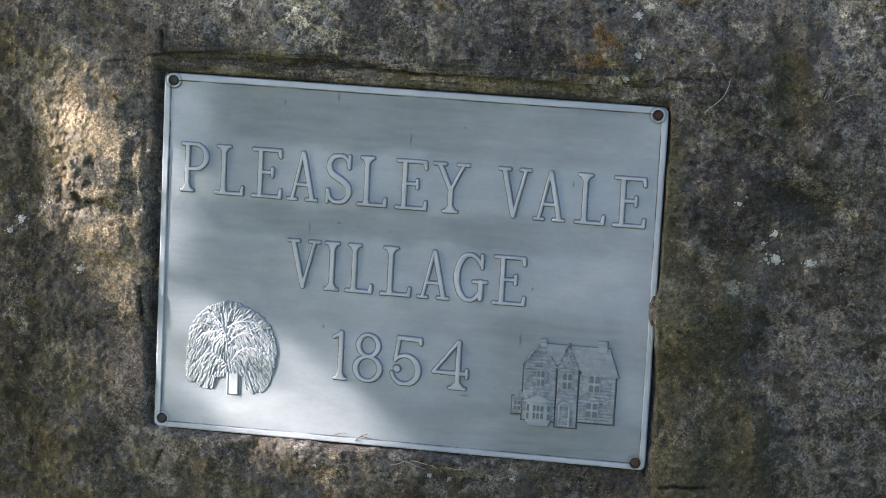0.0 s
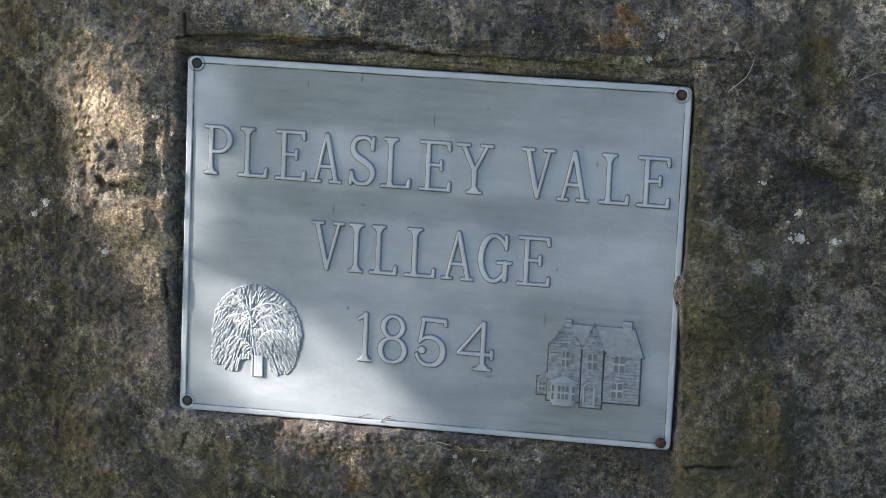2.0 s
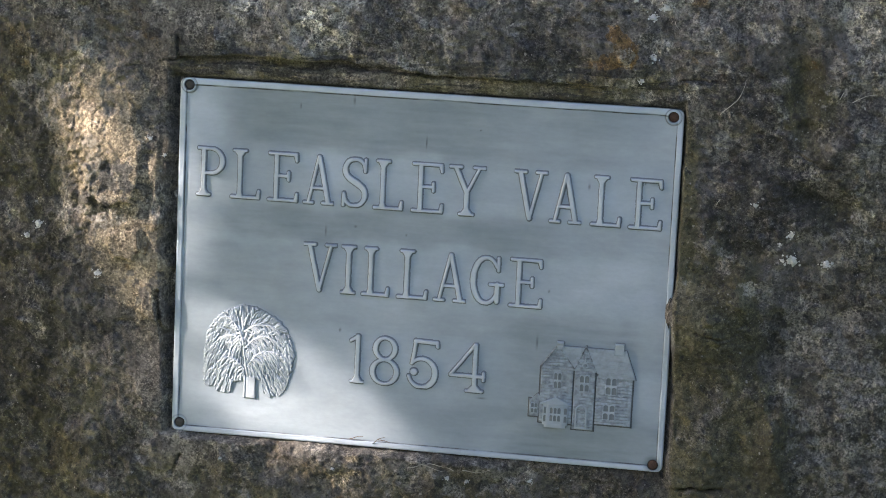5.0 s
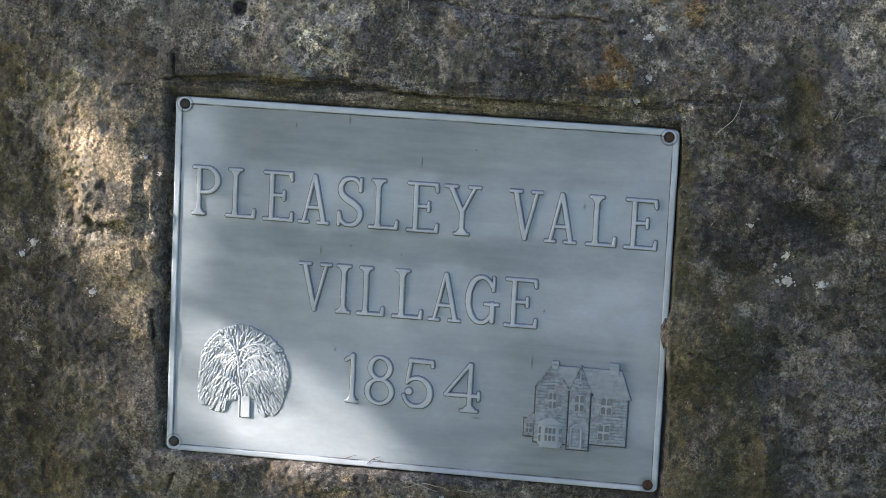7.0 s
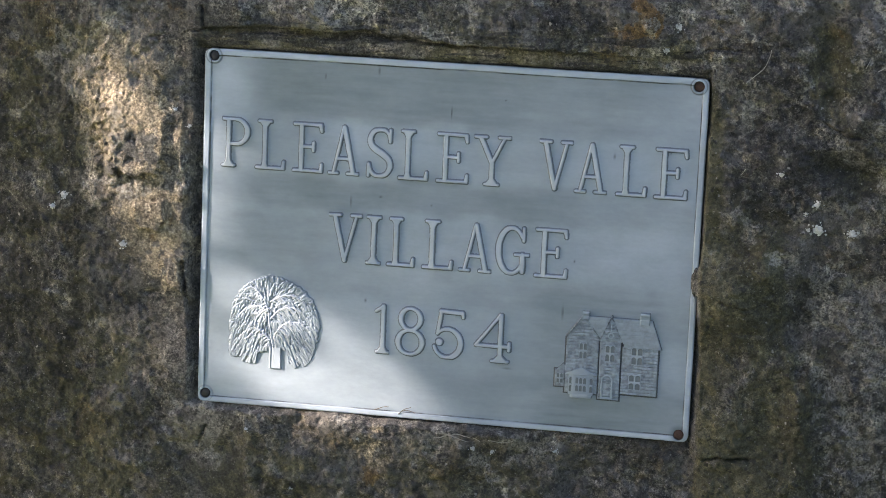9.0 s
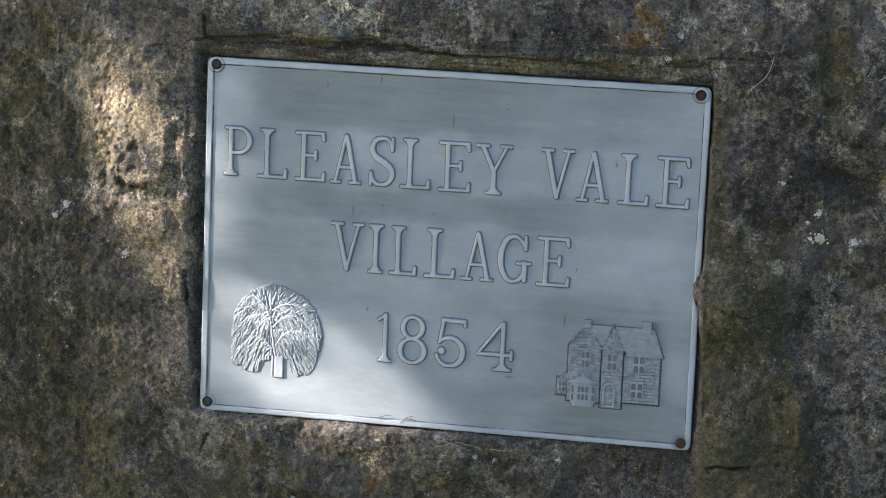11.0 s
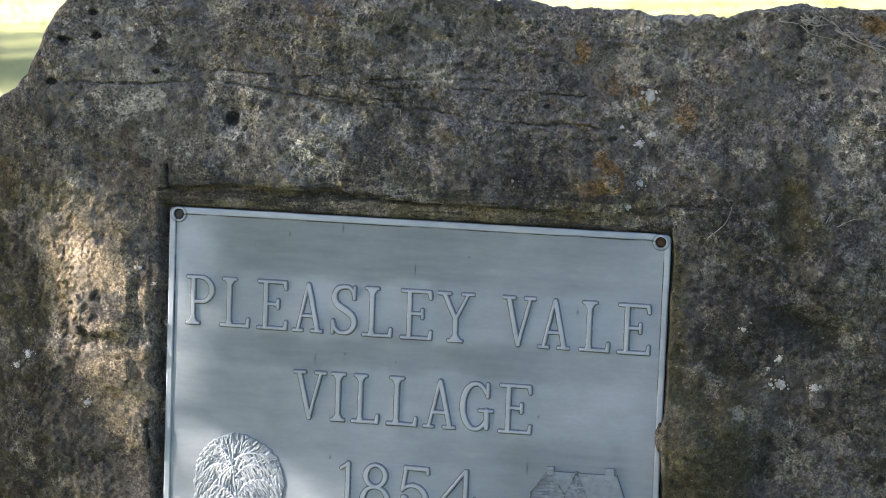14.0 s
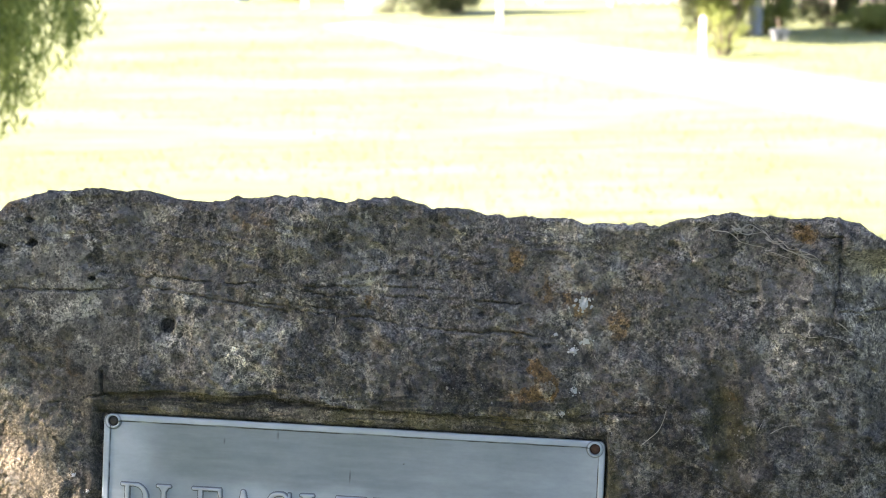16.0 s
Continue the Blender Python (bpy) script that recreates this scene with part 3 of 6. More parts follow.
    over = np.clip(h - cap, 0, 1) * step(-0.46, -0.40, u) * (u < -0.25)
    h = h - 0.85 * over + 1.15 * mass
    # cut recess for the plaque
    px, py = plaque_xy(u, v)
    wob = 0.0035 * fbm(u, v, 0.03, 3, 0.6, 9)
    ex = np.maximum(np.where(px > 0, px - 0.3040 + 0.0062 * np.exp(-((py + 0.022) / 0.018) ** 4), -px - 0.314), np.where(py > 0, py - 0.228, -py - 0.2235)) + wob * np.where(px > 0.29, 0.35, 1.0)
    keep = step(np.where(px > 0.3, -0.003, -0.009), 0.004, ex)
    floor = -0.0100 + 0.0008 * fine + 0.0012 * mid + 0.0085 * step(0.2165, 0.2225, py) + 0.004 * step(0.222, 0.245, py)
    h = floor * (1 - keep) + h * keep
    h = np.where(v < lip, np.where((v > 0.215) & (u > -0.294) & (u < 0.3), np.minimum(h, 0.0035 + 0.001 * mid + 0.0012 * fine), h), h)
    h -= 0.007 * under_lip * (0.8 + 0.3 * fine)
    jag_u, jag_v = 0.0012 * fbm(u, v, 0.008, 3, 0.6, 13), 0.0016 * fbm(u, v, 0.010, 3, 0.6, 14)
    gaps = fbm(u, v, 0.030, 3, 0.6, 15)
    for pts, width in CRACKS:
        d = line_distance(u + 0.15 * (wx - u) + jag_u, v + 0.15 * (wy - v) + jag_v, pts) + 0.0012 * step(0.1, 0.6, gaps)
        h -= (0.014 if width > 2.3 else 0.0075) * step(width * 0.0015, 0.0, d) * (0.65 + 0.35 * np.clip(mid, -1, 1))
    soot_shade = np.zeros_like(u)
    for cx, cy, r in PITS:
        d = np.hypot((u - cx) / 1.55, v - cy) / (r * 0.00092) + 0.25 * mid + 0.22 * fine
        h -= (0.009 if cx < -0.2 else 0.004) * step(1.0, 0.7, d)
        # the pit's shade is also put into the colour
        soot_shade += step(1.0, 0.8, d) * (0.95 if cx < -0.2 else 0.8)
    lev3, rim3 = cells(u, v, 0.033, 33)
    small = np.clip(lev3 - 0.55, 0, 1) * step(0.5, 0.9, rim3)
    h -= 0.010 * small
    soot_shade += 1.5 * small
    # arris: beyond it the side of the stone turns away
    edge = np.interp(v, [-0.8, 0.0, 0.27, 0.33, 0.384, 0.42], [0.63, 0.612, 0.604, 0.597, 0.567, 0.55]) + 0.008 * mid
    h -= 0.75 * np.clip(u - edge, 0, 1) * step(0.44, 0.40, v) + 0.10 * np.clip(u - 0.54, 0, 1)
    return h, mid, fine, coarse, soot_shade, hump


def stone_coats(u, v, mid, fine, coarse, soot_shade, hump):
    n1 = fbm(u, v, 0.035, 4, 0.6, 41)
    n2 = fbm(u, v, 0.020, 4, 0.6, 42)
    n3 = fbm(u, v, 0.09, 3, 0.55, 43)
    warp_u, warp_v = u + 0.012 * fbm(u, v, 0.03, 4, 0.6, 47), v + 0.012 * fbm(u, v, 0.03, 4, 0.6, 48)
    streak = fbm(u * 0.35, v, 0.012, 4, 0.65, 49)
    patch = fbm(warp_u, warp_v, 0.030, 3, 0.5, 50)
    pale = 0.62 * step(0.22, 0.36, patch + 0.3 * n2) * step(-0.4, 0.2, n3)
    # rosettes: a pale rim round a dark heart
    heart = np.zeros_like(u)
    for cx, cy, r in ((0.508, 0.313, 20), (0.550, 0.277, 16), (0.577, 0.277, 17), (0.501, 0.243, 16), (0.590, 0.236, 20), (0.514, 0.169, 18), (0.586, 0.173, 19), (0.531, 0.370, 16), (0.549, 0.330, 14), (0.590, 0.318, 15), (0.36, 0.26, 13),
                      (-0.30, 0.44, 14), (0.12, 0.30, 12), (0.46, -0.08, 12), (0.52, -0.03, 14), (-0.47, -0.10, 13), (-0.15, 0.42, 12), (0.18, -0.28, 12), (-0.36, -0.24, 14)):
        d = np.hypot(warp_u - cx, warp_v - cy) / (r * 0.001)
        pale += 1.0 * np.exp(-((d - 0.85) / 0.24) ** 2) * step(-1.1, -0.2, n2)
        heart += 0.55 * step(0.72, 0.45, d) * step(-0.3, 0.2, fine)
    for cx, cy, r, k in ((-0.10, 0.315, 0.07, 0.9), (-0.25, 0.33, 0.08, 0.6), (-0.05, 0.40, 0.06, 0.5), (-0.40, 0.42, 0.05, 0.5), (-0.10, 0.305, 0.05, 0.9), (-0.345, 0.385, 0.04, 0.7), (-0.215, 0.345, 0.05, 0.6), (0.105, 0.42, 0.02, 0.7), (0.415, 0.445, 0.03, 0.6),
                         (0.535, 0.31, 0.04, 0.6), (0.50, -0.10, 0.06, 0.55), (0.53, -0.18, 0.06, 0.6), (0.28, 0.285, 0.018, 0.5),
                         (-0.47, 0.20, 0.05, 0.5), (0.47, 0.17, 0.03, 0.4), (0.49, 0.03, 0.05, 0.5)):
        pale += k * blob(u, v, cx, cy, r, r * 0.8) * step(-0.5, 0.5, n2)
    # larger crusts with a clear border
    for cx, cy, rx, ry, turn, k in ((-0.105, 0.305, 0.034, 0.040, -25, 0.95), (-0.222, 0.474, 0.014, 0.012, 0, 0.9), (-0.346, 0.456, 0.022, 0.014, 10, 0.6), (-0.360, 0.345, 0.020, 0.024, 30, 0.5),
                                    (-0.17, 0.345, 0.018, 0.012, 0, 0.5), (0.40, 0.30, 0.015, 0.013, 0, 0.5), (0.47, 0.375, 0.022, 0.015, 20, 0.6), (0.02, 0.44, 0.020, 0.014, 0, 0.4), (0.275, 0.287, 0.019, 0.015, 0, 0.75), (0.424, 0.193, 0.012, 0.013, 0, 0.7)):
        c, s = math.cos(radians(turn)), math.sin(radians(turn))
        qx, qy = warp_u - cx, warp_v - cy
        d = np.hypot((qx * c + qy * s) / rx, (-qx * s + qy * c) / ry)
        pale += k * step(1.05, 0.90, d) * step(-0.9, 0.0, n2)
    # round crusts with a darker heart
    lev, rim = cells(u + 0.006 * n1, v + 0.006 * n2, 0.055, 44)
    pale += 0.35 * np.clip(lev - 0.1, 0, 1) * step(0.15, 0.4, rim) * step(0.75, 0.5, rim)
    ochre = 0.3 * step(0.5, 0.95, fbm(u, v, 0.045, 4, 0.55, 45))
    for cx, cy, r, k in ((0.202, 0.419, 0.018, 0.9), (0.259, 0.380, 0.025, 0.7), (0.210, 0.343, 0.018, 0.8), (0.227, 0.267, 0.025, 0.8), (0.325, 0.344, 0.018, 0.8),
                         (0.026, 0.373, 0.014, 1.0), (-0.117, 0.482, 0.012, 0.6), (-0.09, -0.29, 0.018, 0.8), (-0.35, 0.30, 0.03, 0.5), (0.540, 0.452, 0.010, 0.8), (0.562, 0.453, 0.008, 0.7), (-0.362, 0.026, 0.018, 0.45), (-0.437, 0.058, 0.014, 0.4)):
        ochre += k * blob(u, v, cx, cy, r, r) * step(-0.7, 0.3, n1)
    olive = 0.25 * step(0.2, 0.8, n3 + 0.4 * n1)
    for cx, cy, rx, ry, k in ((0.317, 0.11, 0.012, 0.10, 1.0), (0.318, -0.16, 0.012, 0.08, 1.0), (0.345, -0.05, 0.04, 0.05, 0.8), (0.43, -0.17, 0.02, 0.06, 0.9),
                              (0.40, -0.24, 0.05, 0.05, 0.8), (-0.50, 0.0, 0.05, 0.30, 0.6), (-0.42, 0.20, 0.06, 0.06, 0.5), (-0.15, 0.248, 0.14, 0.006, 1.0),
                              (0.466, 0.215, 0.016, 0.045, 0.9), (0.44, 0.24, 0.03, 0.05, 0.4), (0.47, 0.10, 0.04, 0.02, 0.7), (-0.42, -0.20, 0.07, 0.10, 0.6), (-0.2, -0.30, 0.1, 0.03, 0.5),
                              (-0.10, 0.235, 0.22, 0.010, 0.7), (0.42, 0.42, 0.05, 0.03, 0.4), (-0.308, 0.382, 0.009, 0.009, 1.3), (-0.102, 0.328, 0.009, 0.007, 1.2), (-0.116, 0.482, 0.012, 0.006, 1.2), (-0.295, 0.268, 0.008, 0.008, 1.3), (-0.337, 0.324, 0.010, 0.008, 1.0), (0.37, 0.007, 0.008, 0.007, 1.4)):
        olive += k * blob(u, v, cx, cy, rx, ry) * step(-0.8, 0.4, n1)
    block = side_block(u, v)
    olive = olive * (1 - 0.5 * block) + block * np.clip(0.62 + 0.35 * n1, 0, 1) + 0.9 * blob(u, v, 0.420, -0.185, 0.016, 0.045) + 0.8 * blob(u, v, 0.503, 0.085, 0.03, 0.03) + 0.6 * blob(u, v, 0.317, -0.19, 0.010, 0.05)
    olive += 0.6 * step(-0.42, -0.46, u) * step(0.33, 0.20, v) * np.clip(0.6 + 0.6 * n1, 0, 1)
    pale = pale * (1 - 0.8 * block) * (1 - 0.7 * blob(u, v, -0.40, 0.17, 0.06, 0.08)) * (1 - 0.35 * step(-0.20, -0.28, v))
    olive += 0.40 * step(0.30, 0.33, u) * step(0.16, 0.02, v + 0.03 * n3) * np.clip(0.7 + 0.5 * n1, 0, 1)
    olive += 0.45 * step(-0.21, -0.26, v + 0.02 * n3) * np.clip(0.7 + 0.6 * n1, 0, 1)
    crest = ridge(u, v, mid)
    # bare stone, plus paler sunlit colour painted on the crest and hump
    buff_lit = np.clip((0.75 * crest + 0.28 * hump + 0.6 * blob(u, v, -0.345, 0.12, 0.035, 0.07)) * step(-0.9, 0.1, n2 + 0.6 * mid) + 0.9 * blob(u, v, -0.361, 0.039, 0.026, 0.026) + 0.5 * blob(u, v, -0.437, 0.193, 0.02, 0.012) + 0.45 * blob(u, v, -0.380, 0.190, 0.062, 0.065) * step(-0.6, 0.3, n2), 0, 1)
    buff_lit = buff_lit * (1 - blob(u, v, -0.383, 0.073, 0.010, 0.007))
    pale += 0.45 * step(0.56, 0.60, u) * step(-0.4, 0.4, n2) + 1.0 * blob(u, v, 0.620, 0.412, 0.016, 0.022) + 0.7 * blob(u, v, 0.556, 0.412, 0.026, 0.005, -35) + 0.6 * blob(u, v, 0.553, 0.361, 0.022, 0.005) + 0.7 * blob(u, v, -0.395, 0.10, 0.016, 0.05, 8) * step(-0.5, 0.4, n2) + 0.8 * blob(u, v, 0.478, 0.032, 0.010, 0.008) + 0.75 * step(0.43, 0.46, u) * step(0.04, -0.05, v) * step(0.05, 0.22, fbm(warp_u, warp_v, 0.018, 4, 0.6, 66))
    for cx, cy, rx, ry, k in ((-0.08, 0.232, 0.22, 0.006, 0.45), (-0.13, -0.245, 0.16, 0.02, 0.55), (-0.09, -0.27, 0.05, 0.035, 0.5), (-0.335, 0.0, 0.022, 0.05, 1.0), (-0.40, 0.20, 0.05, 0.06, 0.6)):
        buff_lit += k * blob(u, v, cx, cy, rx, ry) * step(-0.6, 0.4, n2)
    dots = np.zeros_like(u)
    for size, seed, share in ((0.014, 52, 0.62), (0.024, 53, 0.55)):
        dl, dr = cells(warp_u * 0.4 + u * 0.6, warp_v * 0.4 + v * 0.6, size, seed, 0.0)
        dots += (1 - 0.7 * block) * (1 - np.clip(1.3 * hump, 0, 1)) * step(share * 0.6 - 0.04, share * 0.6 + 0.02, dl) * step(0.34, 0.50, dr) * step(-0.4, 0.2, n1)
    soot_shade = soot_shade + heart + 0.45 * (1 + 0.6 * step(0.22, 0.3, v)) * dots + 0.42 * step(0.15, 0.75, fbm(warp_u, warp_v, 0.08, 4, 0.55, 46) + 0.15 * streak) + 0.7 * blob(u, v, 0.05, 0.29, 0.16, 0.05) * step(-0.6, 0.3, n1) + 0.5 * blob(u, v, 0.40, 0.13, 0.06, 0.06) * step(-0.6, 0.3, n1)
    # shade painted into dents, the hollow and the recess edge, besides black crust
    soot_shade = soot_shade * (1 - 0.6 * block) + 0.7 * blob(u, v, 0.424, -0.07, 0.014, 0.045) * step(-0.5, 0.3, n1) + 0.5 * blob(u, v, -0.338, 0.118, 0.006, 0.024) * step(-0.6, 0.3, n1)
    soot_shade = soot_shade * (1 - 0.8 * blob(u, v, -0.385, 0.19, 0.06, 0.06)) * (1 - 0.8 * np.clip(1.6 * crest * step(-0.33, -0.35, u), 0, 1)) + 0.9 * blob(u, v, -0.383, 0.073, 0.009, 0.006)
    soot_shade += 0.5 * step(-0.43, -0.47, u) * step(0.32, 0.12, v) * np.clip(0.4 + 0.8 * n1, 0, 1) + 0.4 * step(0.010, 0.003, np.abs(u + 0.312)) * step(0.2, 0.1, np.abs(v))
    tan = 0.9 * step(0.06, 0.20, fbm(warp_u, warp_v, 0.038, 3, 0.5, 54) + 0.2 * streak) * step(-0.5, 0.3, n3 + 0.3 * n1)
    for cx, cy, r in ((0.345, -0.05, 0.035), (0.375, -0.06, 0.02), (0.36, -0.11, 0.03), (0.42, -0.12, 0.02), (-0.10, 0.30, 0.05), (-0.22, 0.30, 0.06), (-0.16, 0.32, 0.06), (-0.36, 0.36, 0.07), (-0.02, 0.37, 0.05), (-0.42, 0.20, 0.07), (0.34, 0.26, 0.04)):
        tan += 0.7 * blob(u, v, cx, cy, r, r) * step(-0.8, 0.2, patch)
    ochre += 0.8 * blob(u, v, -0.352, 0.022, 0.022, 0.020)
    ochre = ochre * (1 - 0.75 * block) + 0.9 * step(1.1, 0.7, np.hypot((warp_u - 0.2306 - 0.25 * (warp_v - 0.275)) / 0.015, (warp_v - 0.272) / 0.027))
    olive = olive + 0.8 * step(1.1, 0.6, np.hypot((warp_u - 0.4495) / 0.030, (warp_v - 0.2265) / 0.040)) + 0.9 * step(1.1, 0.6, np.hypot((warp_u - 0.420) / 0.014, (warp_v + 0.170) / 0.040))
    olive = olive + 0.9 * step(0.306, 0.309, u) * step(0.326, 0.318, u + 0.004 * n2) * step(0.22, 0.19, v)
    pale = pale + 0.6 * blob(warp_u, warp_v, 0.360, -0.141, 0.008, 0.012) + 0.6 * blob(warp_u, warp_v, 0.322, -0.177, 0.012, 0.006)
    tan = tan * (1 - 0.45 * step(0.20, 0.30, v)) + 0.45 * block * step(-0.1, 0.3, patch)
    px, py = plaque_xy(u, v)
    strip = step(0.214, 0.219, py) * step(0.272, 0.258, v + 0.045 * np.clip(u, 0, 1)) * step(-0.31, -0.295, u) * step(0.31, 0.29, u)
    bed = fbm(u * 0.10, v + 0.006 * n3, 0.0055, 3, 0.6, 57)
    # dark and tan bed lines in the strip between ledge and plaque
    soot_shade = soot_shade + strip * 0.85 * step(0.10, 0.30, bed)
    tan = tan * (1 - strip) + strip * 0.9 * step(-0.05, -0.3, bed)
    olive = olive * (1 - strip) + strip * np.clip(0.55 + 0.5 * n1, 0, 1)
    # a bare pale patch with a dark crust beside it, and a cluster of dull rosettes
    soot_shade = soot_shade + 0.75 * step(1.05, 0.8, np.hypot((warp_u + 0.042) / 0.024, (warp_v - 0.300) / 0.036))
    tan = tan + 0.8 * step(1.05, 0.85, np.hypot((warp_u + 0.14) / 0.030, (warp_v - 0.290) / 0.034)) + 0.8 * step(1.05, 0.85, np.hypot((warp_u - 0.002) / 0.030, (warp_v - 0.315) / 0.028))
    bright = blob(warp_u, warp_v, -0.105, 0.303, 0.034, 0.040, -25)
    # tone by region, paler towards the top, darker low down and at the sides; then overlapping crusts with sharp ragged
    # borders, darker and lighter than the stone
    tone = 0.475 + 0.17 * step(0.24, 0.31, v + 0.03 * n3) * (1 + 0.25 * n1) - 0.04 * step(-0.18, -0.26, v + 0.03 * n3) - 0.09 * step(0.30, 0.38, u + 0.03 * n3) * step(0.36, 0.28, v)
    for k, (size, edge, factor) in enumerate(((0.12, 0.22, 0.88), (0.065, 0.30, 1.10), (0.045, 0.34, 0.86), (0.030, 0.38, 1.12))):
        lace = fbm(warp_u * 0.7 + u * 0.3, warp_v * 0.7 + v * 0.3, size, 5, 0.55, 200 + k)
        tone = tone * (1 + (factor - 1) * step(edge, edge + 0.05, lace))
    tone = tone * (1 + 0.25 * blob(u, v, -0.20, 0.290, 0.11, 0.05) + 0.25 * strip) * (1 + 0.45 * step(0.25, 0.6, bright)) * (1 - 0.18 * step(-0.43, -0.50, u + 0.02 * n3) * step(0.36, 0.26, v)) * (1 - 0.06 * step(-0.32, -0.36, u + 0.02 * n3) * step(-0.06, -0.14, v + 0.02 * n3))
    return {k: np.clip(a, 0, 1) for k, a in (("tone", tone), ("tan", tan), ("pale", pale), ("ochre", ochre), ("olive", olive), ("buff_lit", buff_lit), ("soot_shade", soot_shade))}


def memorial_stone():
    nu, nv, low = 980, 700, 46
    s = np.linspace(0, 1, nu)
    t = np.concatenate([np.linspace(0, 0.30, low, endpoint=False), np.linspace(0.30, 1, nv)])
    S, T = np.meshgrid(s, t, indexing="ij")
    u = -0.56 + 1.22 * S
    v = -0.80 + 1.25 * T
    for _ in range(12):
        v = -0.80 + T * (TOP(u) + 0.8025)
        u = LEFT(v) + S * (RIGHT(v) - LEFT(v))
    ragged = (0.0016 * fbm(u, v * 0, 0.022, 4, 0.65, 51) + 0.0010 * np.tanh(3 * fbm(u, v * 0, 0.012, 3, 0.6, 56))) * step(0.9, 1.0, T)
    v = v + ragged
    h, mid, fine, coarse, soot_shade, hump = stone_height(u, v)
    # rounded rim
    slope = (TOP(u + 0.01) - TOP(u - 0.01)) / 0.02
    e_top, e_left, e_right = (TOP(u) + 0.0025 - v + ragged) / np.sqrt(1 + slope * slope), u - LEFT(v), RIGHT(v) - u
    r = 0.009 + 0.004 * coarse
    for e, rad in ((e_top, r), (e_left, r * 2.0), (e_right, r * 1.5)):
        k = np.clip(1 - e / rad, 0, 1)
        h = h - rad * (1 - np.sqrt(np.clip(1 - k * k, 0, 1))) * 0.9
    coats = stone_coats(u, v, mid, fine, coarse, soot_shade, hump)
    front = np.stack([u, -h, v], -1)
    m = front.shape[1]
    idx = np.arange(nu * m).reshape(nu, m)
    faces = [np.stack([idx[:-1, :-1], idx[1:, :-1], idx[1:, 1:], idx[:-1, 1:]], -1).reshape(-1, 4)]
    verts = [front.reshape(-1, 3)]
    extra = {k: [a.ravel()] for k, a in coats.items()}
    # sides, top and bottom run back from the rim, then the back closes it
    rim = np.concatenate([idx[:, 0], idx[-1, 1:], idx[-2::-1, -1], idx[0, -2:0:-1]])
    ring = front.reshape(-1, 3)[rim]
    base, count = nu * m, len(rim)
    mid_u, mid_v = 0.06, -0.15
    last = rim
    for k, (back, inset) in enumerate(((0.03, 0.0), (0.07, 0.004), (0.12, 0.01), (0.18, 0.02), (0.25, 0.04), (0.32, 0.07), (0.37, 0.13), (0.39, 0.3), (0.40, 0.6), (0.40, 0.97))):
        p = ring.copy()
        p[:, 0] += (mid_u - p[:, 0]) * inset
        p[:, 2] += (mid_v - p[:, 2]) * inset
        rough = fbm(p[:, 0] + back * 2, p[:, 2] + back, 0.06, 4, 0.6, 60 + k)
        p[:, 1] = ring[:, 1] * (1 - min(1, back / 0.3)) + back + 0.006 * rough
        p[:, 2] -= 0.03 * back + 0.003 * np.abs(rough)
        now = base + k * count + np.arange(count)
        faces.append(np.stack([last, now, np.roll(now, -1), np.roll(last, -1)], -1)[:, ::-1] * 1)
        verts.append(p)
        for key in extra:
            extra[key].append(np.clip(0.3 + 0.5 * rough, 0, 1) * (0.6 if key in ("olive", "pale") else 0.1) + (0.35 if key == "tone" else 0.0))
        last = now
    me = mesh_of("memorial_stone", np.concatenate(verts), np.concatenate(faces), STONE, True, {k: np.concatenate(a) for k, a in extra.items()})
    ob = new("memorial_stone", me)
    ob.matrix_world = FRAME
    return tagged(ob, "rough weathered sandstone block with lichen standing on the lawn", "memorial stone")


stone = memorial_stone()


# ---------------------------------------------------------------- plaque
plaque = new("memorial_plaque")
plaque.matrix_world = FRAME @ Matrix.Rotation(radians(-ROLL), 4, "Y")
plaque.empty_display_size = 0.05
tagged(plaque, "rectangular cast grey metal plaque with raised lettering screwed to the stone", "plaque")


def relief(name, x0, x1, z0, z1, field, parent, label="", res=0.0005, pane_dark=None, pad=0.002, polish_lit=0.0, film=0.0, foot_dark=1.0):
    """A raised casting on the plaque: field(x, z) gives its height; where it is below zero there is none."""
    nx, nz = int((x1 - x0 + 2 * pad) / res) + 2, int((z1 - z0 + 2 * pad) / res) + 2
    X, Z = np.meshgrid(np.linspace(x0 - pad, x1 + pad, nx), np.linspace(z0 - pad, z1 + pad, nz), indexing="ij")
    h = field(X, Z)
    idx = np.arange(nx * nz).reshape(nx, nz)
    f = np.stack([idx[:-1, :-1], idx[1:, :-1], idx[1:, 1:], idx[:-1, 1:]], -1).reshape(-1, 4)
    flat = h.ravel()
    f = f[(flat[f] > 0).any(axis=1)]
    used, inverse = np.unique(f, return_inverse=True)
    y = -np.where(flat > 0, flat, -0.0006)
    # feet and low parts go dark: part dirty film, part painted contact shade
    grime_shade = np.clip(1.15 - flat / 0.0022, 0, 1) ** 0.7 * 0.95 * foot_dark
    if pane_dark is not None:
        grime_shade = np.maximum(grime_shade, pane_dark(X, Z).ravel())
    worn = polish_lit * step(0.0022, 0.0033, flat)
    grime_shade = np.maximum(grime_shade, film * np.clip(0.8 + 0.9 * fbm(X, Z, 0.005, 3, 0.6, 94), 0, 2.2).ravel())
    co = np.stack([X.ravel(), y, Z.ravel()], -1)[used]
    me = mesh_of(name, co, inverse.reshape(f.shape), METAL, True, {"grime_shade": grime_shade[used], "worn": worn[used], "dull": 0.7 * tarnish(X, Z).ravel()[used]})
    return tagged(under(new(name, me), parent), label)


SCREWS = ((-0.2908, 0.2097), (0.2900, 0.2088), (-0.2928, -0.2080), (0.2905, -0.2100))


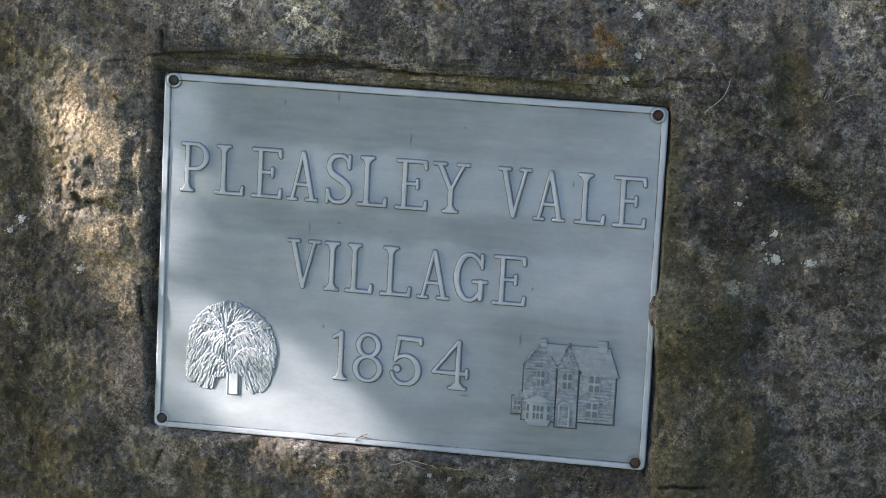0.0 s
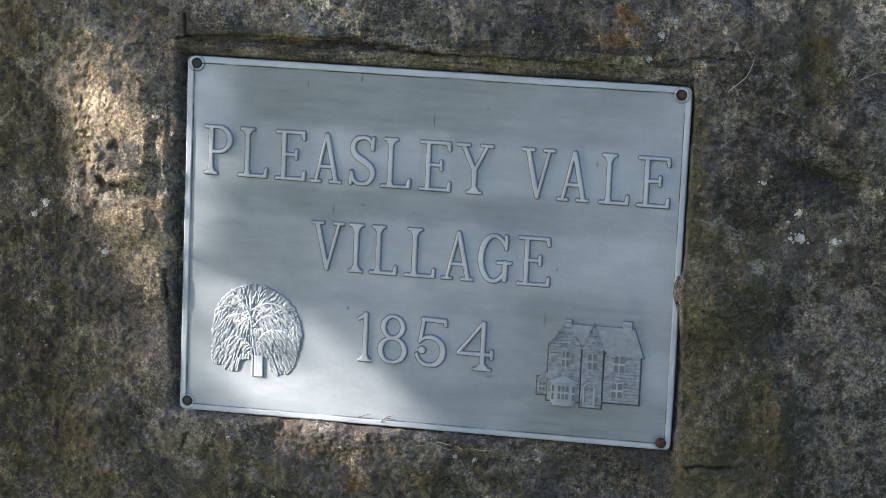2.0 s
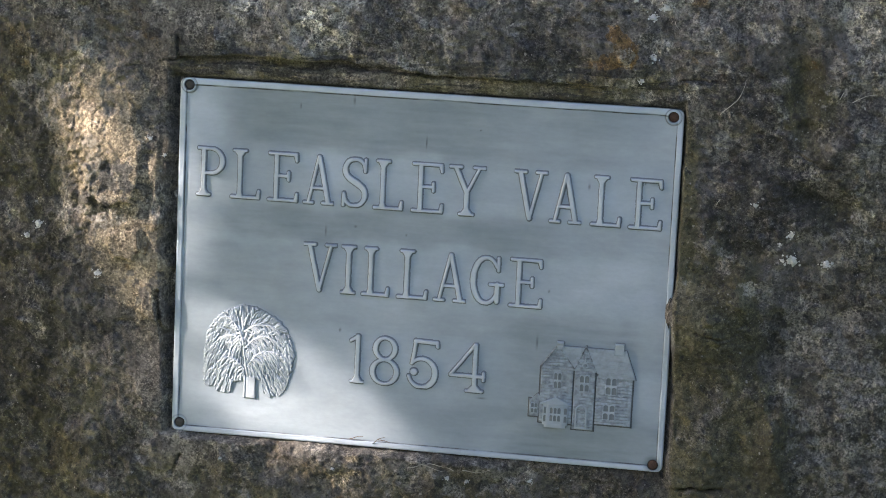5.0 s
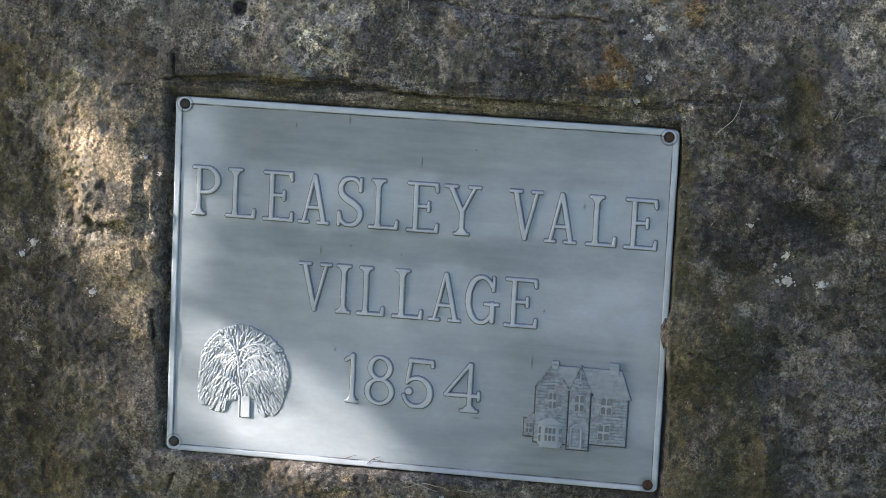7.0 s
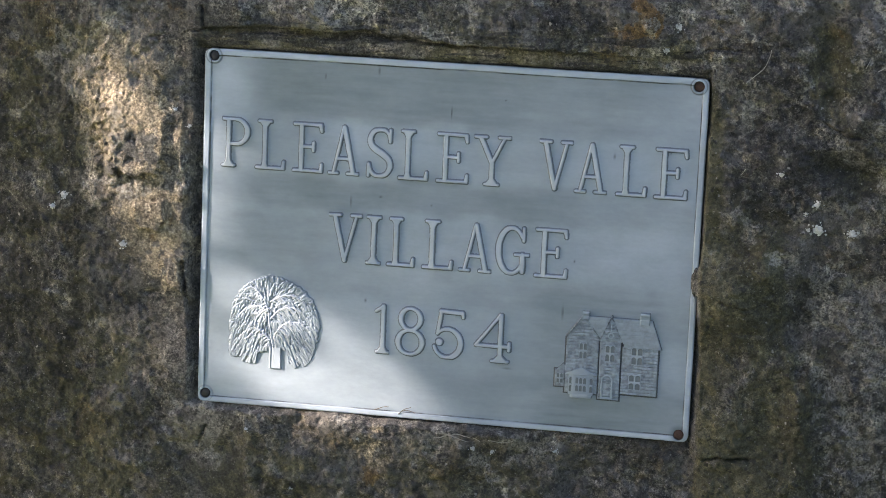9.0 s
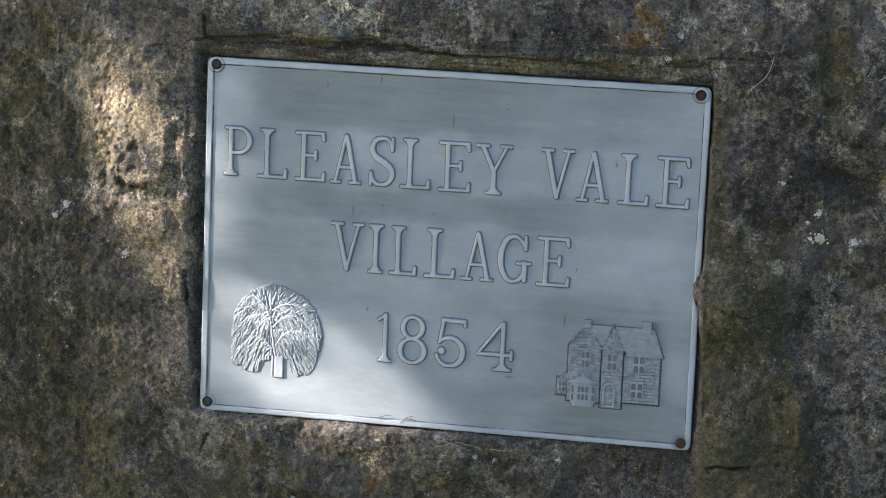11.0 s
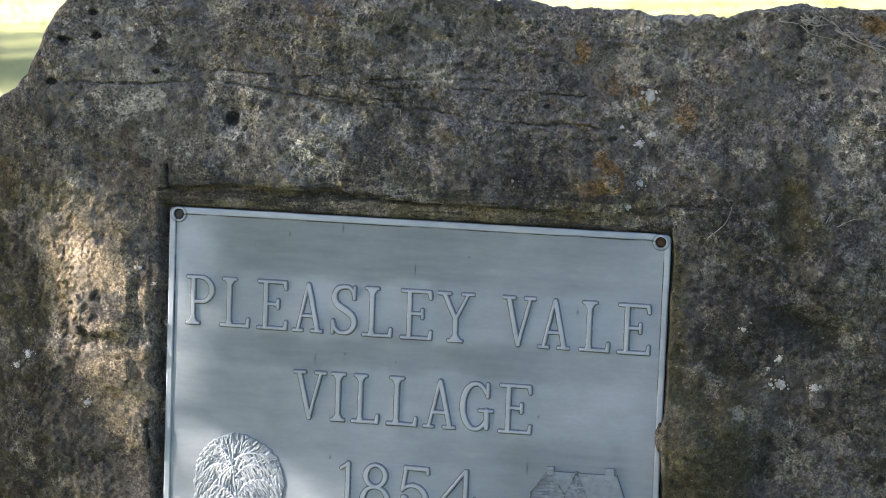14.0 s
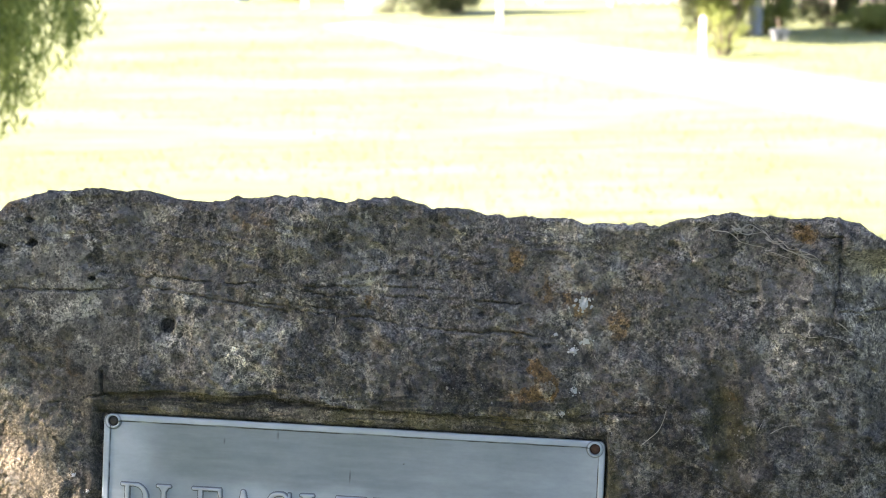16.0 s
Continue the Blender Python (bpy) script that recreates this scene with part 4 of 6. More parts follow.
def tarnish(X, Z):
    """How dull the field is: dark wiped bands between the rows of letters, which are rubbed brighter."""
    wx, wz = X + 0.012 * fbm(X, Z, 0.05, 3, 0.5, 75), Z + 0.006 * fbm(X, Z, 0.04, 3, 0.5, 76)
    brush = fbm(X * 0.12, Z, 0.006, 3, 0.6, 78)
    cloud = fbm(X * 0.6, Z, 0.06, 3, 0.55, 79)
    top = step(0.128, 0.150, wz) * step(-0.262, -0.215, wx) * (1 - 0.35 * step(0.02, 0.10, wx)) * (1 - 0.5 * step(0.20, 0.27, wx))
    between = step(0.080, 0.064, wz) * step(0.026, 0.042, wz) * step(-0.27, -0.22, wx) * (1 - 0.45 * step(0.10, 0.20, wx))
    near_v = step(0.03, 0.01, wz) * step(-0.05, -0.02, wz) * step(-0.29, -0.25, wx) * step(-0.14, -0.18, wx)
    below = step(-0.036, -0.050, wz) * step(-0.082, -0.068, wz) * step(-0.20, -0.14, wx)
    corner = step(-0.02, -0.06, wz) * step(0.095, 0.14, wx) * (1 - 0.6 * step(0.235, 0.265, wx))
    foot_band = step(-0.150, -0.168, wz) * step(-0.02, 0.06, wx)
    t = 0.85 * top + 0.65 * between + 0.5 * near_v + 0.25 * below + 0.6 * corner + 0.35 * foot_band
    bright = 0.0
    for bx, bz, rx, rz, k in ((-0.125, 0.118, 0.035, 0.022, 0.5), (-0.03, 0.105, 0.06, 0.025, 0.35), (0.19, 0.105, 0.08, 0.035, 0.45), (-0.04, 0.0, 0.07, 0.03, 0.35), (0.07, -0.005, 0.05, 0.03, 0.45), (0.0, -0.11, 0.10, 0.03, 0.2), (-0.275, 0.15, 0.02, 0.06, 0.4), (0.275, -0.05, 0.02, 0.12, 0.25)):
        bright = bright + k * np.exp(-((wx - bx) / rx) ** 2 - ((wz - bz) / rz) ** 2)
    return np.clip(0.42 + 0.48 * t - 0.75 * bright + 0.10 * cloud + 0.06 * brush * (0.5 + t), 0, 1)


def plate():
    """The plate with its raised lip and round bosses at the corners; its field lies in the plaque's plane."""
    def spaced(size):
        """Stations across the plate, closer together along its border."""
        edge = np.linspace(0, 0.022, 60, endpoint=False)
        inner = np.linspace(-size / 2 + 0.022, size / 2 - 0.022, int((size - 0.044) / 0.0013) + 1)
        return np.concatenate([-size / 2 + edge, inner, (size / 2 - edge)[::-1]])

    xs, zs = spaced(PW), spaced(PH)
    nx, nz = len(xs), len(zs)
    X, Z = np.meshgrid(xs, zs, indexing="ij")
    e = np.minimum(np.minimum(PW / 2 + X, (PW / 2 - X) * 1.08), np.minimum(PH / 2 - Z, (PH / 2 + Z) * 1.12))
    wob = 0.0004 * fbm(X, Z, 0.04, 3, 0.5, 71)
    lip = 0.0022 * step(0.0082, 0.0066, e + wob) * (0.6 + 0.4 * step(0.0, 0.0016, e))
    d = np.minimum.reduce([np.hypot(X - sx, Z - sz) for sx, sz in SCREWS])
    boss = np.where(Z < 0, np.where(X > 0, 0.0, 0.0006), 0.0030) * step(0.0096, 0.0080, d)
    cut = step(0.0066, 0.0060, d)
    h = np.maximum(lip, boss) * (1 - cut) - 0.002 * cut
    h = h + 0.00025 * fbm(X, Z, 0.05, 3, 0.5, 72) + 0.00008 * fbm(X * 0.3, Z, 0.006, 2, 0.5, 73)
    corner = np.hypot(np.clip(np.abs(X) - (PW / 2 - 0.008), 0, 1), np.clip(np.abs(Z) - (PH / 2 - 0.008), 0, 1)) > 0.0082
    # dark line where the lip meets the field, and a few dirty runs and nicks
    seam = 1.5 * np.exp(-((e - 0.0081) / 0.0006) ** 2) * np.clip(0.65 + 0.6 * fbm(X, Z, 0.025, 4, 0.6, 74), 0, 1) * (0.35 + 0.65 * step(0.0, 0.1, Z) + 0.45 * step(-0.1, -0.2, Z))
    ring = np.exp(-((d - 0.0097) / 0.0008) ** 2) * np.where(Z < 0, np.where(X > 0, 0.0, 0.3), 0.6)
    grime_shade = seam + ring + 0.45 * step(0.014, 0.006, np.hypot(X - 0.2908, Z + 0.2095))
    for cx, cz, rx, rz in ((-0.089, 0.2035, 0.0009, 0.0045), (-0.154, 0.193, 0.0007, 0.003), (0.0, 0.159, 0.0006, 0.006), (0.064, 0.178, 0.001, 0.0008), (0.144, -0.072, 0.0009, 0.007),
                           (-0.082, 0.052, 0.0016, 0.001), (-0.118, 0.044, 0.0008, 0.006), (0.168, 0.095, 0.002, 0.001), (-0.096, -0.076, 0.0011, 0.002), (0.155, -0.009, 0.001, 0.0015),
                           (0.08, -0.146, 0.005, 0.0008), (-0.02, 0.046, 0.0008, 0.0012), (0.196, 0.12, 0.001, 0.003), (0.262, 0.128, 0.0008, 0.001)):
        grime_shade = grime_shade + 0.85 * np.exp(-((X - cx) / rx) ** 2 - ((Z - cz) / rz) ** 2)
    grime_shade = np.clip(grime_shade + 0.9 * cut, 0, 1)
    idx = np.arange(nx * nz).reshape(nx, nz)
    f = np.stack([idx[:-1, :-1], idx[1:, :-1], idx[1:, 1:], idx[:-1, 1:]], -1).reshape(-1, 4)
    f = f[~corner.ravel()[f].any(axis=1)]
    front = np.stack([X, -h, Z], -1).reshape(-1, 3)
    # side walls and back: every border edge is drawn back
    edges = np.concatenate([f[:, [0, 1]], f[:, [1, 2]], f[:, [2, 3]], f[:, [3, 0]]])
    key = np.sort(edges, axis=1)
    code = key[:, 0].astype(np.int64) * (nx * nz) + key[:, 1]
    _, first, count = np.unique(code, return_index=True, return_counts=True)
    border = edges[first[count == 1]]
    bi, inv = np.unique(border, return_inverse=True)
    inv = inv.reshape(border.shape)
    back = front[bi].copy()
    back[:, 1] = 0.0078
    walls = np.stack([border[:, 1], border[:, 0], inv[:, 0] + nx * nz, inv[:, 1] + nx * nz], -1)
    verts = np.concatenate([front, back])
    me = mesh_of("plate", verts, np.concatenate([f, walls]), METAL, True, {"grime_shade": np.concatenate([grime_shade.ravel(), np.full(len(back), 0.5)]), "dull": np.concatenate([tarnish(X, Z).ravel() * step(0.0062, 0.0082, e).ravel(), np.full(len(back), 0.4)])})
    return under(new("plate", me), plaque)


plate()


def arc(cx, cy, rx, ry, a0, a1, n=14):
    return [(cx + rx * math.cos(radians(a0 + (a1 - a0) * k / n)), cy + ry * math.sin(radians(a0 + (a1 - a0) * k / n))) for k in range(n + 1)]


def path(pts, r0, r1=None):
    """Strokes along a line of points, in a letter's unit box, with half widths in millimetres."""
    r1 = r0 if r1 is None else r1
    n = len(pts) - 1
    return [(*pts[k], *pts[k + 1], r0 + (r1 - r0) * k / n, r0 + (r1 - r0) * (k + 1) / n) for k in range(n)]


K, N = 2.55, 1.65        # half widths of thick and thin strokes


def foot(x, y, half):
    up = 0.15 if y < 0.5 else -0.15
    return [(x - half, y, x + half, y, 1.5, 1.5), (x, y, x, y + up, 4.6, 2.4), (x - 0.75 * half, y, x, y + 0.8 * up, 1.3, 1.8), (x + 0.75 * half, y, x, y + 0.8 * up, 1.3, 1.8)]


def swell(pts, radii):
    return [(*pts[k], *pts[k + 1], radii[k], radii[k + 1]) for k in range(len(pts) - 1)]


S_CURVE = [(0.86, 0.76), (0.80, 0.88), (0.66, 0.955), (0.48, 0.965), (0.27, 0.92), (0.15, 0.79), (0.19, 0.65), (0.36, 0.56), (0.62, 0.47),
           (0.83, 0.36), (0.87, 0.21), (0.74, 0.08), (0.52, 0.03), (0.32, 0.05), (0.18, 0.13), (0.12, 0.25)]
S_WIDTH = [1.7, 1.8, 2.0, 2.1, 2.5, 2.9, 3.2, 3.6, 3.6, 3.2, 2.9, 2.4, 2.1, 2.0, 1.8, 1.7]


def smooth_line(pts, radii, n=4):
    """A rounder line through the points, with its half widths."""
    q, w = [], []
    for k in range(len(pts) - 1):
        p0, p1, p2, p3 = pts[max(k - 1, 0)], pts[k], pts[k + 1], pts[min(k + 2, len(pts) - 1)]
        for j in range(n):
            t = j / n
            q.append(tuple(0.5 * (2 * b + (c - a) * t + (2 * a - 5 * b + 4 * c - d) * t * t + (3 * b - a - 3 * c + d) * t ** 3) for a, b, c, d in zip(p0, p1, p2, p3)))
            w.append(radii[k] + (radii[k + 1] - radii[k]) * t)
    return q + [pts[-1]], w + [radii[-1]]


GLYPHS = {}
GLYPHS["P"] = (path([(0.25, 0.97), (0.25, 0.03)], K) + foot(0.25, 0.03, 0.2) + path([(0.07, 0.97), (0.5, 0.97)], 1.8)
    + swell(arc(0.50, 0.72, 0.40, 0.25, 90, -90), [1.9, 2, 2.1, 2.3, 2.6, 2.9, 3.1, 3.2, 3.1, 2.9, 2.6, 2.3, 2.1, 2, 1.9]) + path([(0.5, 0.47), (0.25, 0.47)], 1.9))
GLYPHS["L"] = (path([(0.32, 0.97), (0.32, 0.03)], K) + foot(0.32, 0.97, 0.2) + path([(0.06, 0.03), (0.92, 0.03)], 1.8) + path([(0.93, 0.03), (0.965, 0.17)], 2.4, 1.6) + path([(0.32, 0.03), (0.32, 0.12)], 4.4, 2.8))
GLYPHS["E"] = (path([(0.29, 0.97), (0.29, 0.03)], K) + path([(0.06, 0.97), (0.9, 0.97)], 1.8) + path([(0.91, 0.965), (0.945, 0.84)], 2.4, 1.6) + path([(0.29, 0.52), (0.66, 0.52)], 1.7)
    + path([(0.69, 0.60), (0.69, 0.44)], 1.7) + path([(0.06, 0.03), (0.93, 0.03)], 1.8) + path([(0.94, 0.03), (0.97, 0.17)], 2.4, 1.6))
GLYPHS["A"] = (path([(0.49, 0.96), (0.16, 0.04)], N) + path([(0.51, 0.955), (0.85, 0.04)], K) + path([(0.28, 0.33), (0.72, 0.33)], 1.7) + path([(0.02, 0.03), (0.30, 0.03)], 1.7) + path([(0.66, 0.03), (1.0, 0.03)], 1.7))
GLYPHS["S"] = (swell(*smooth_line(S_CURVE, S_WIDTH)) + path([(0.875, 0.965), (0.865, 0.73)], 1.7) + path([(0.10, 0.03), (0.11, 0.27)], 1.7))
GLYPHS["Y"] = (path([(0.16, 0.96), (0.5, 0.46)], K) + path([(0.85, 0.96), (0.5, 0.46)], N) + path([(0.5, 0.48), (0.5, 0.03)], K) + foot(0.5, 0.03, 0.19) + path([(0.0, 0.97), (0.32, 0.97)], 1.7) + path([(0.70, 0.97), (1.0, 0.97)], 1.7))
GLYPHS["V"] = (path([(0.16, 0.96), (0.5, 0.045)], K) + path([(0.85, 0.96), (0.5, 0.045)], N) + path([(0.0, 0.97), (0.33, 0.97)], 1.7) + path([(0.70, 0.97), (1.0, 0.97)], 1.7))
GLYPHS["I"] = (path([(0.5, 0.97), (0.5, 0.03)], K) + foot(0.5, 0.97, 0.48) + foot(0.5, 0.03, 0.48))
GLYPHS["G"] = (swell(arc(0.48, 0.5, 0.40, 0.465, 38, 322, 24), [1.9 + 1.4 * math.sin(math.pi * k / 24) ** 2 for k in range(25)]) + path([(0.84, 0.96), (0.84, 0.71)], 1.8) + path([(0.82, 0.42), (0.82, 0.08)], 2.7) + path([(0.60, 0.42), (0.99, 0.42)], 1.7))
GLYPHS["1"] = (path([(0.62, 0.96), (0.62, 0.03)], K) + path([(0.60, 0.95), (0.12, 0.86)], 2.2, 1.6) + foot(0.62, 0.03, 0.42))
GLYPHS["8"] = (swell(arc(0.5, 0.745, 0.34, 0.215, 0, 360, 24), [2.3 + 0.6 * math.cos(2 * math.pi * k / 12) for k in range(25)]) + swell(arc(0.5, 0.275, 0.42, 0.245, 0, 360, 24), [2.4 + 0.7 * math.cos(2 * math.pi * k / 12) for k in range(25)]))
GLYPHS["5"] = (path([(0.24, 0.955), (0.93, 0.945)], 2.3) + path([(0.94, 0.94), (0.95, 0.86)], 1.8) + path([(0.26, 0.955), (0.16, 0.54)], 2.0)
    + swell(arc(0.47, 0.315, 0.43, 0.29, 140, -165, 24), [1.8 + 1.5 * math.sin(math.pi * k / 24) ** 2 for k in range(25)]) + path([(0.21, 0.33), (0.22, 0.33)], 4.2))
GLYPHS["4"] = (path([(0.70, 0.965), (0.05, 0.34)], N) + path([(0.05, 0.335), (0.97, 0.335)], 2.0) + path([(0.72, 0.965), (0.72, 0.03)], K) + foot(0.72, 0.03, 0.22) + path([(0.965, 0.41), (0.965, 0.26)], 1.7))


def letter(ch, x0, x1, z0, z1):
    w, hgt = x1 - x0, z1 - z0
    strokes = [(x0 + a * w, z0 + b * hgt, x0 + c * w, z0 + d * hgt, r0 * 0.00094 + 0.0004, r1 * 0.00094 + 0.0004) for a, b, c, d, r0, r1 in GLYPHS[ch]]

    def field(X, Z):
        sd = np.full(X.shape, 1.0)
        for ax, az, bx, bz, r0, r1 in strokes:
            ex, ez = bx - ax, bz - az
            t = np.clip(((X - ax) * ex + (Z - az) * ez) / (ex * ex + ez * ez + 1e-12), 0, 1)
            sd = np.minimum(sd, np.hypot(X - ax - t * ex, Z - az - t * ez) - (r0 + (r1 - r0) * t))
        sd = np.maximum(sd, np.maximum(z0 - Z, Z - z1)) + 0.00015 * fbm(X, Z, 0.004, 2, 0.5, 80)
        edge = np.clip(0.25 - sd / 0.0009, 0, 1)
        # low ring that carries the dark outline painted round the letter
        foot_ring = np.where(sd < 0.0012, 0.00046 - 0.10 * np.clip(sd, 0, 1), -1)
        return np.maximum(0.0034 * (0.6 * edge + 0.4 * step(0, 1, edge)) - 0.00001, foot_ring)

    relief("letter", x0, x1, z0, z1, field, plaque, "raised serif letter " + ch if ch.isalpha() else "raised serif numeral " + ch, polish_lit=0.4, foot_dark=0.75)


for ch, x0, x1 in (("P", -0.2795, -0.2439), ("L", -0.2375, -0.2006), ("E", -0.1915, -0.1541), ("A", -0.1463, -0.1111), ("S", -0.1014, -0.0678), ("L", -0.0621, -0.0259),
                   ("E", -0.0161, 0.0226), ("Y", 0.0303, 0.0716), ("V", 0.1083, 0.1452), ("A", 0.1515, 0.1869), ("L", 0.1992, 0.2351), ("E", 0.2439, 0.2830)):
    letter(ch, x0, x1, 0.0763 - 0.0025 * (x0 + 0.28) / 0.56, 0.1362 - 0.0022 * (x0 + 0.28) / 0.56)
for ch, x0, x1 in (("V", -0.1426, -0.1045), ("I", -0.0962, -0.0806), ("L", -0.0717, -0.0385), ("L", -0.0289, 0.0085), ("A", 0.0172, 0.0541), ("G", 0.0604, 0.0998), ("E", 0.1068, 0.1467)):
    letter(ch, x0, x1, -0.0308, 0.0287)
for ch, x0, x1 in (("1", -0.0836, -0.0665), ("8", -0.0570, -0.0215), ("5", -0.0115, 0.0266), ("4", 0.0393, 0.0832)):
    letter(ch, x0, x1, -0.1398, -0.0790)


def tree_relief():
    """A drooping tree in low relief: arched boughs with combed hanging shoots over a short trunk. Places in millimetres from its middle."""
    cx, cz = -0.2095, -0.112
    rng = random.Random(7)
    boughs = [[(-6, 15), (-14, 31), (-27, 42), (-39, 34), (-49, 12)], [(-4, 25), (9, 33), (27, 34), (43, 24), (52, 6)], [(-2, 5), (9, 17), (25, 20), (43, 10), (55, -8)],
              [(-6, 13), (-19, 19), (-33, 15), (-46, 0), (-51, -20)], [(4, -14), (13, -2), (27, 2), (44, -3), (54, -26)], [(-3, -22), (-15, -11), (-27, -9), (-41, -21), (-50, -40)]]
    rim = curve([(-90, 72), (-60, 66), (-42, 67), (-25, 60), (0, 59), (20, 57.5), (45, 57.5), (70, 56), (90, 58), (110, 57.5), (130, 57), (155, 55.5), (175, 54), (200, 58), (220, 70), (240, 70), (270, 72)])
    low = curve([(-56, -43), (-50, -48), (-41, -47), (-39, -52), (-28, -55.5), (-20, -54), (-18, -40), (-6, -38), (18, -35), (20, -50), (28, -57), (35, -54.5), (36.5, -48), (38, -52), (43, -55), (50, -51), (57, -42)])
    shoots = []

    def shoot(x, z, dx, dz, length, base, reach, half):
        """A curved shoot that sets out one way and bends down: points, level at its root and at its tip, half width."""
        pts = [(x, z)]
        for k in range(3):
            n = math.hypot(dx, dz)
            dx, dz = dx / n, dz / n
            x, z = x + dx * length / 3, z + dz * length / 3
            pts.append((x, z))
            dz -= 0.28
            dx += rng.uniform(-0.06, 0.06)
        shoots.append((pts, base, reach, half))

    # short shoots all over the crown: a fan over the top, combed down and outwards below
    for k in range(900):
        x, z = rng.uniform(-55, 56), rng.uniform(-54, 56)
        out_x, out_z = x + 6, z - 12
        if z > 16 + 0.2 * abs(x):
            dx, dz = out_x, out_z + 6
        else:
            dx, dz = 0.9 * out_x, -30 - 0.5 * abs(out_x)
        n = math.hypot(dx, dz) + 1e-6
        level = rng.uniform(2.0, 3.0)
        shoot(x, z, dx / n + rng.uniform(-0.2, 0.2), dz / n + rng.uniform(-0.2, 0.2), rng.uniform(8, 14), level, level - 0.5, rng.uniform(1.0, 1.6))
    for order, pts in enumerate(boughs):
        fine, _ = smooth_line(pts, [1.0] * len(pts), 10)
        side = 1 if pts[-1][0] > 0 else -1
        for k in range(2, len(fine), 2):
            tx, tz = fine[k][0] - fine[k - 1][0], fine[k][1] - fine[k - 1][1]
            n = math.hypot(tx, tz) + 1e-6
            for row in range(2):
                drop = rng.uniform(0, 2) + 8 * row
                x, z = fine[k][0] + rng.uniform(-1.5, 1.5), fine[k][1] - drop
                crest = 3.0 + 0.06 * order - 0.04 * drop + rng.uniform(-0.25, 0.25)
                shoot(x, z, 0.55 * tx / n + 0.10 * side + rng.uniform(-0.12, 0.12), 0.4 * tz / n - 0.55 - 0.3 * row, rng.uniform(8, 14), crest, crest - 0.9, rng.uniform(1.1, 1.6))
        shoots.append(([p for p in fine[:28:3]], 3.25, 2.9, 0.9))
    shoots.append(([(1, -30), (-4, -2), (-6, 15), (-11, 28)], 3.0, 2.9, 1.1))

    def field(X, Z):
        x, z = (X - cx) * 1000, (Z - cz) * 1000
        ang = np.degrees(np.arctan2(z, x))
        ang = np.where(ang < -90, ang + 360, ang)
        ragged = 1.1 * fbm(X, Z, 0.004, 2, 0.5, 92)
        edge = np.minimum(rim(ang) - np.hypot(x, z), z - low(x)) + ragged
        dome = np.clip(1.15 - (x / 60) ** 2 - ((z - 8) / 66) ** 2, 0, 1)
        out = np.full(X.shape, 0.9)
        for pts, base, reach, half in shoots:
            px, pz = zip(*pts)
            sel = (x > min(px) - 2) & (x < max(px) + 2) & (z > min(pz) - 2) & (z < max(pz) + 2)
            if not sel.any():
                continue
            qx, qz = x[sel], z[sel]
            best = np.full(qx.shape, -1.0)
            for k in range(len(pts) - 1):
                ax, az, ex, ez = px[k], pz[k], px[k + 1] - px[k], pz[k + 1] - pz[k]
                t = np.clip(((qx - ax) * ex + (qz - az) * ez) / (ex * ex + ez * ez + 1e-9), 0, 1)
                d = np.hypot(qx - ax - t * ex, qz - az - t * ez) / half
                level = base + (reach - base) * (k + t) / (len(pts) - 1)
                best = np.maximum(best, np.where(d < 1, level - 1.2 + 1.2 * np.sqrt(np.clip(1 - d * d, 0, 1)), -1))
            out[sel] = np.maximum(out[sel], best)
        for vx, vz, a, b in ((-24, 26, 5, 3.5), (-16, 22, 3.5, 3), (-27, 3, 5.5, 5), (4, 6, 3.5, 5), (-16, -28, 3, 4), (40, -27, 4, 2.5)):
            out = out - 1.2 * np.exp(-((x - vx) / a) ** 2 - ((z - vz) / b) ** 2)
        out = np.clip(out + 0.25 * fbm(X, Z, 0.003, 2, 0.5, 95), 0.5, 9) * (0.62 + 0.5 * dome) * step(0.0, 1.5, edge)
        body = np.where(edge > 0, np.maximum(out, 0.05), -1)
        post = np.maximum(np.abs(x - 4 + 0.02 * (z + 48)) - 8.0, np.maximum(-58.5 - z, z + 30))
        groove = 0.8 * np.exp(-((x + 0.5) / 0.8) ** 2)
        return 0.001 * np.maximum(body, np.where(post < 0, 2.6 * step(0.0, -1.4, post) - groove + 0.05, -1))

    # the tree's tops are whitened in colour to look sunlit
    relief("tree_relief", cx - 0.060, cx + 0.060, cz - 0.061, cz + 0.062, field, plaque, "raised drooping tree with combed hanging shoots", polish_lit=1.0, foot_dark=0.45)


tree_relief()


